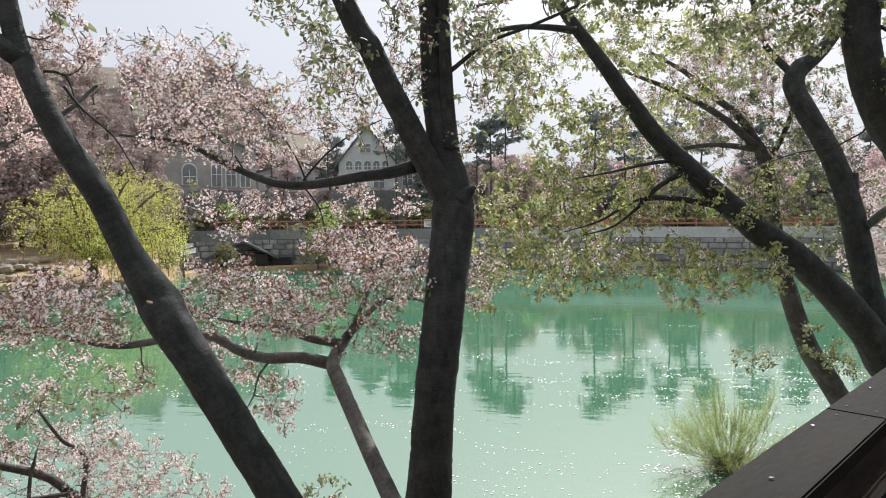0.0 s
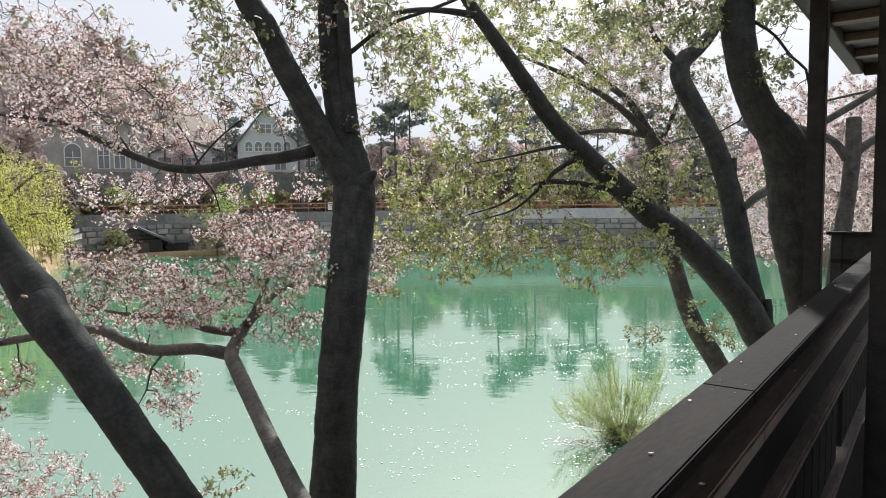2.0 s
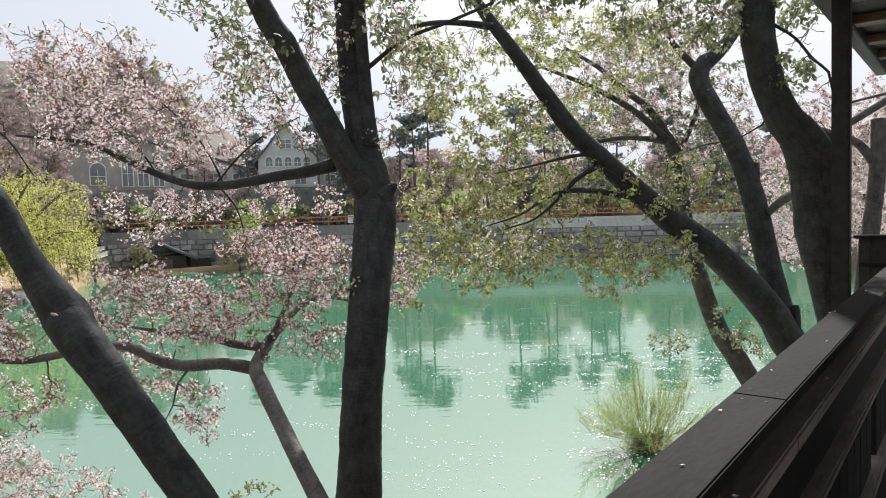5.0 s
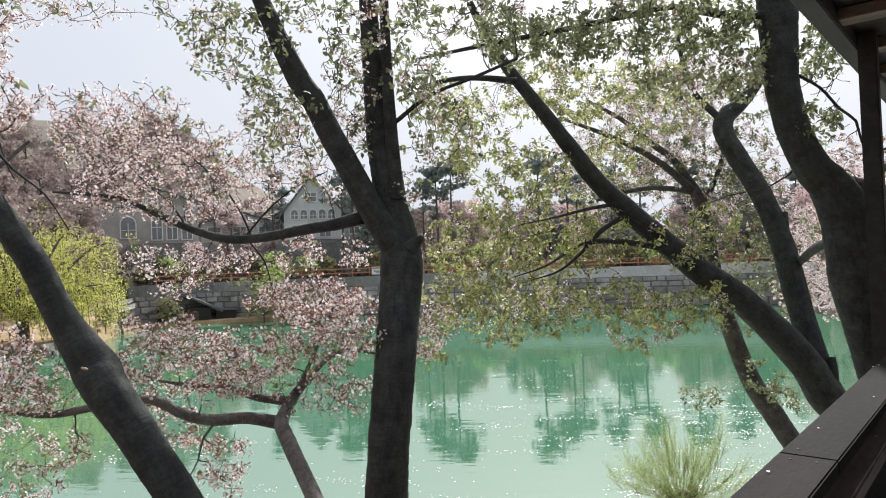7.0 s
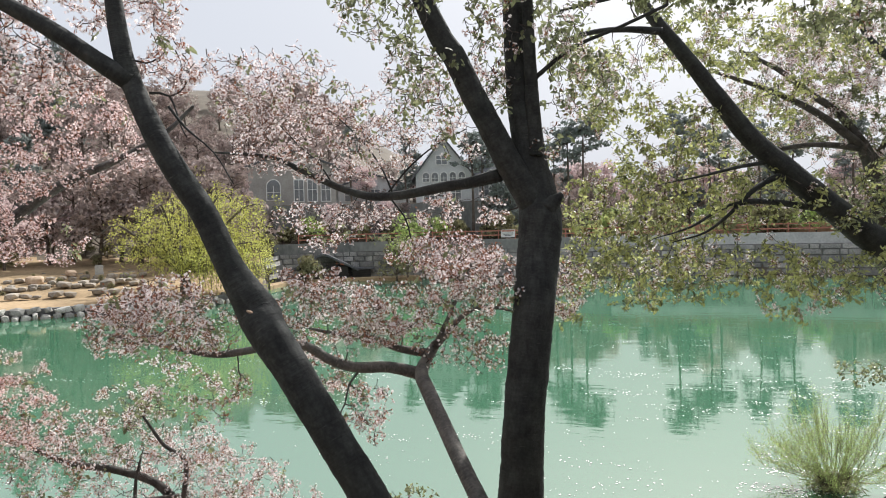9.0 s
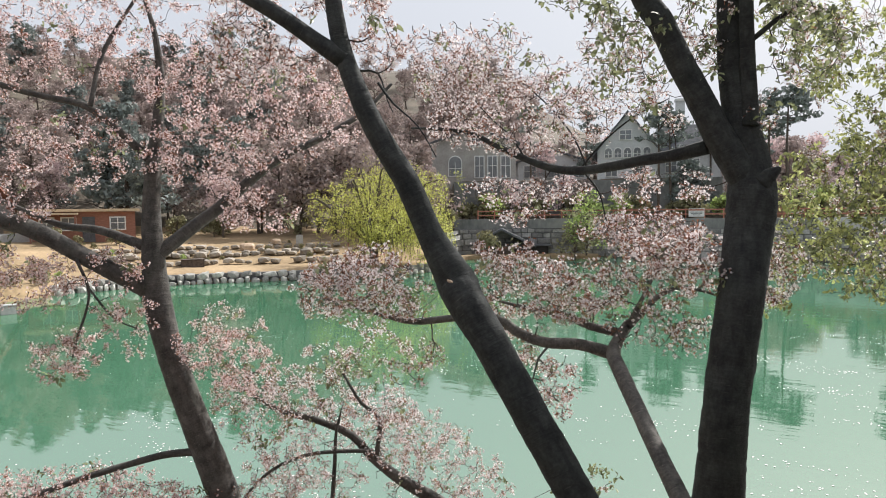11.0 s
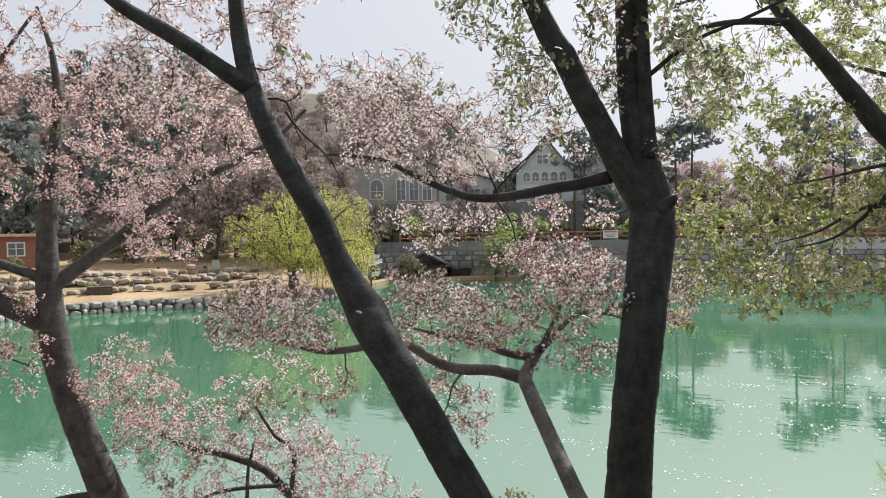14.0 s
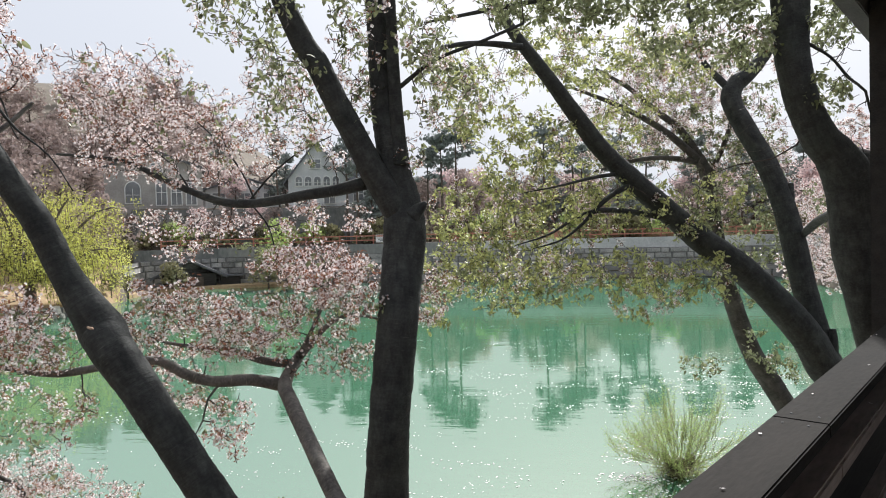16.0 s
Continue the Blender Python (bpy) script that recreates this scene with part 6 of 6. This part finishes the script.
def build_terraces():
    shapes = [rock_mesh(10 + k, 0.8, 1) for k in range(5)]
    for me in shapes:
        me.materials.append(stone_mat)
    r = random.Random(6)

    def lay(az, out, s, rise):
        p = polar(az, between(FAR_SHORE, az) + out)
        ob = new("rock", r.choice(shapes))
        ob.location = (p.x, p.y, ground_z(p) + rise)
        ob.rotation_euler = (r.uniform(-0.15, 0.15), r.uniform(-0.15, 0.15), radians(az) + r.uniform(-0.3, 0.3))
        ob.scale = (s * 1.25, s, s * r.uniform(0.6, 0.9))
        tagged(ob, "rough grey stone on the grassy terrace", "rock", "terrace stones")

    # dry-laid rows that hold up the terraces, with gaps, and strays between them
    for out, low, high in ((5.2, 0.5, 1.0), (8.0, 0.5, 1.1), (8.4, 0.4, 0.8), (11.0, 0.45, 0.9)):
        az = 41.0
        while az < 60:
            s = r.uniform(low, high)
            if r.random() < 0.9:
                lay(az, out + r.uniform(-0.15, 0.15), s, 0.30 * s)
            az += math.degrees(s * 1.04 / (between(FAR_SHORE, az) + out))
    for _ in range(46):
        lay(r.uniform(41, 61), r.uniform(5.5, 15), r.uniform(0.25, 0.5), 0.0)
    big = [rock_mesh(30 + k, 0.8, 3) for k in range(3)]
    for me in big:
        me.materials.append(boulder_mat)
    for az, rad, s in ((70.7, 36, 3.0), (71.2, 33.2, 3.2), (70.2, 39, 2.6), (71.9, 30.6, 2.6), (72.6, 27.8, 2.2), (69.6, 41, 1.8), (71.4, 37.5, 2.4), (70.9, 31.2, 1.3), (69.2, 39.4, 1.2), (72.6, 32, 2.4), (48.2, 55.2, 1.9), (45.8, 57, 1.3)):
        p = polar(az, rad)
        ob = new("boulder", r.choice(big))
        ob.location = (p.x, p.y, max(0, ground_z(p)) + 0.12 * s)
        ob.rotation_euler = (0, 0, r.uniform(0, 6))
        ob.scale = (s * 0.85, s * 0.7, s * 0.5)
        tagged(ob, "large pale sandy boulder on the lakeside", "boulder", "lakeside boulders")


build_terraces()


def build_box():
    p = polar(52.4, 49.6)
    top = empty("timber_box", Matrix.Translation((p.x, p.y, ground_z(p))) @ Matrix.Rotation(radians(52), 4, "Z"), "low weathered brown timber box on the grass", "box")
    part("body", box((1.5, 0.9, 0.50), (0, 0, 0.25), 0.03), bark_far, top)
    part("lid", box((1.56, 0.96, 0.05), (0, 0, 0.525), 0.015), bark_far, top)


build_box()


def build_azalea():
    for az, rad, mat, s, label in ((68.6, 45.5, azalea_mat, 0.9, "round azalea bush in magenta flower"), (68.3, 42.6, sallow_mat, 1.1, "low fresh green shrub by the boulders"), (67.7, 49, hazed_pine_mat, 2.0, "dark feathery evergreen shrub"), (70.1, 49, farblossom_mat, 1.7, "round shrub with faded pink flowers")):
        t = clump_tree("shrub", label, "bush", "", int(az * 10), 1.1 * s, 0.8 * s, 0.15, mat, 0.16, 22, 0.8, 0.03)
        p = polar(az, rad)
        t.location = (p.x, p.y, ground_z(p))


build_azalea()


def build_wall_shrub():
    for az, rad, mat, high, wide, label in ((20.0, 61.0, sallow_mat, 5.6, 2.0, "tall light green willow shrub before the lake wall"), (20.9, 60.6, scrub_mat, 2.6, 1.7, "dense olive shrub at the foot of the lake wall"), (28.3, 61.2, scrub_mat, 2.2, 1.2, "bare olive shrub beside the shed")):
        t = clump_tree("shrub", label, "bush", "", int(az * 10), high, wide, 0.2, mat, 0.2, 34, 0.9, 0.06)
        p = polar(az, rad)
        t.location = (p.x, p.y, 0.22)


build_wall_shrub()


# ---- petals: on the lake, on the bank and on the rail ----
def build_petals():
    rng = np.random.default_rng(90)
    pl, nl, sl = [], [], []
    for k in range(170):
        az, r = rng.uniform(-22, 60), rng.uniform(10.5, 34)
        c = np.array(polar(az, r))
        for _ in range(int(rng.integers(3, 34))):
            o = rng.normal(size=2) * np.array((0.55, 0.16)) * rng.uniform(0.5, 1.6)
            pl.append(c + np.array((o[0], o[1], 0.006)))
            nl.append((0, 0, 1))
            sl.append(rng.uniform(0.01, 0.034) * (0.85 if r < 18 else 1.1))
    # denser on the right: petals, and water sparkles painted as white flecks
    for k in range(240):
        c = np.array(polar(rng.uniform(-30, -8), rng.uniform(8.6, 15.5) if k % 3 else rng.uniform(15, 24)))
        for _ in range(int(rng.integers(4, 30))):
            o = rng.normal(size=2) * np.array((0.34, 0.10)) * rng.uniform(0.5, 1.5)
            pl.append(c + np.array((o[0], o[1], 0.006)))
            nl.append((0, 0, 1))
            sl.append(rng.uniform(0.014, 0.034))
    for _ in range(700):
        c = np.array(polar(rng.uniform(-24, 74), rng.uniform(10, 38)))
        pl.append(c + np.array((0, 0, 0.006)))
        nl.append((0, 0, 1))
        sl.append(rng.uniform(0.01, 0.024))
    ob = scatter("floating_petals", None, pl, nl, sl, [(-1, 0, 0), (0, -0.7, 0), (1, 0.1, 0), (0.1, 0.8, 0)], [(0, 1, 2, 3)], foam_mat, "white petals drifting on the lake, with sparkles painted as flecks", rng)
    tagged(ob, category="petals")
    pl, nl, sl = [], [], []
    for _ in range(2600):
        az, r = rng.uniform(-60, 80), rng.uniform(2, 8.0)
        p = polar(az, r)
        pl.append((p.x, p.y, ground_z(p) + 0.012))
        nl.append((rng.normal() * 0.2, rng.normal() * 0.2, 1))
        sl.append(rng.uniform(0.008, 0.016))
    ob = scatter("fallen_petals", None, pl, nl, sl, [(-1, 0, 0), (0, -0.7, 0), (1, 0.1, 0), (0.1, 0.8, 0)], [(0, 1, 2, 3)], foam_mat, "pale petals lying on the bank", rng)
    tagged(ob, category="petals")
    me = None
    for s, a in ((2.082, 0.46), (3.246, 0.488), (3.30, 0.475), (1.24, 0.43), (2.6, 0.40), (4.1, 0.45), (1.62, 0.47), (0.9, 0.44), (5.0, 0.42)):
        p = DECK @ Vector((s, a, RAIL_Z + 0.003))
        if me is None:
            ob = raw("petal", [(-0.006, 0, 0.001), (0, -0.004, 0.002), (0.006, 0.001, 0.0015), (0, 0.004, 0.0005), (0, 0, 0)], [(0, 1, 4), (1, 2, 4), (2, 3, 4), (3, 0, 4)], foam_mat)
            me = ob.data
        else:
            ob = new("petal", me)
        ob.location = p
        ob.rotation_euler = (0, 0, s * 5)
        tagged(ob, "fallen pale pink cherry petal on the railing cap", "petal", "petals on the rail")
    for s, a in ((1.36, 0.368), (2.43, 0.372), (3.9, 0.366)):
        ob = new("petal", me)
        ob.location, ob.rotation_euler, ob.scale = DECK @ Vector((s, a, 4.034)), (0, 0, s * 7), (1.5, 1.5, 1.5)
        tagged(ob, "fallen pale pink cherry petal on the handrail strip", "petal", "petals on the rail")


build_petals()


def build_float():
    p = polar(65.0, 36.4)
    top = empty("float_box", Matrix.Translation((p.x, p.y, -0.1)) @ Matrix.Rotation(radians(65), 4, "Z"), "pale grey box standing in the shallow water", "box")
    part("body", box((0.62, 0.5, 0.50), (0, 0, 0.22), 0.03), concrete_mat, top)
    part("lid", box((0.68, 0.56, 0.05), (0, 0, 0.495), 0.015), concrete_mat, top)


build_float()


def build_marker():
    p = polar(44.0, 56.4)
    top = empty("marker_stone", Matrix.Translation((p.x, p.y, ground_z(p) - 0.1)) @ Matrix.Rotation(radians(40), 4, "Z"), "pale square-cut marker stone on the terrace", "stone")
    part("shaft", box((0.55, 0.5, 1.15), (0, 0, 0.55), 0.05), concrete_mat, top)


build_marker()


def build_sign():
    az = 11.4
    p = polar(az, between(FAR_SHORE, az) + 0.74)
    top = empty("fence_sign", Matrix.Translation((p.x, p.y, 3.62)) @ Matrix.Rotation(radians(az), 4, "Z"), "small white notice board hung on the orange fence", "sign")
    part("board", box((1.3, 0.05, 0.72), (0, 0, 0.36), 0.01), frame_mat, top)
    part("red_band", box((1.2, 0.012, 0.14), (0, -0.032, 0.60)), orange_mat, top)
    for z, w in ((0.40, 1.0), (0.28, 0.9), (0.16, 0.6)):
        part("writing_bar", box((w, 0.010, 0.05), (0, -0.031, z)), roof_mat, top)


build_sign()
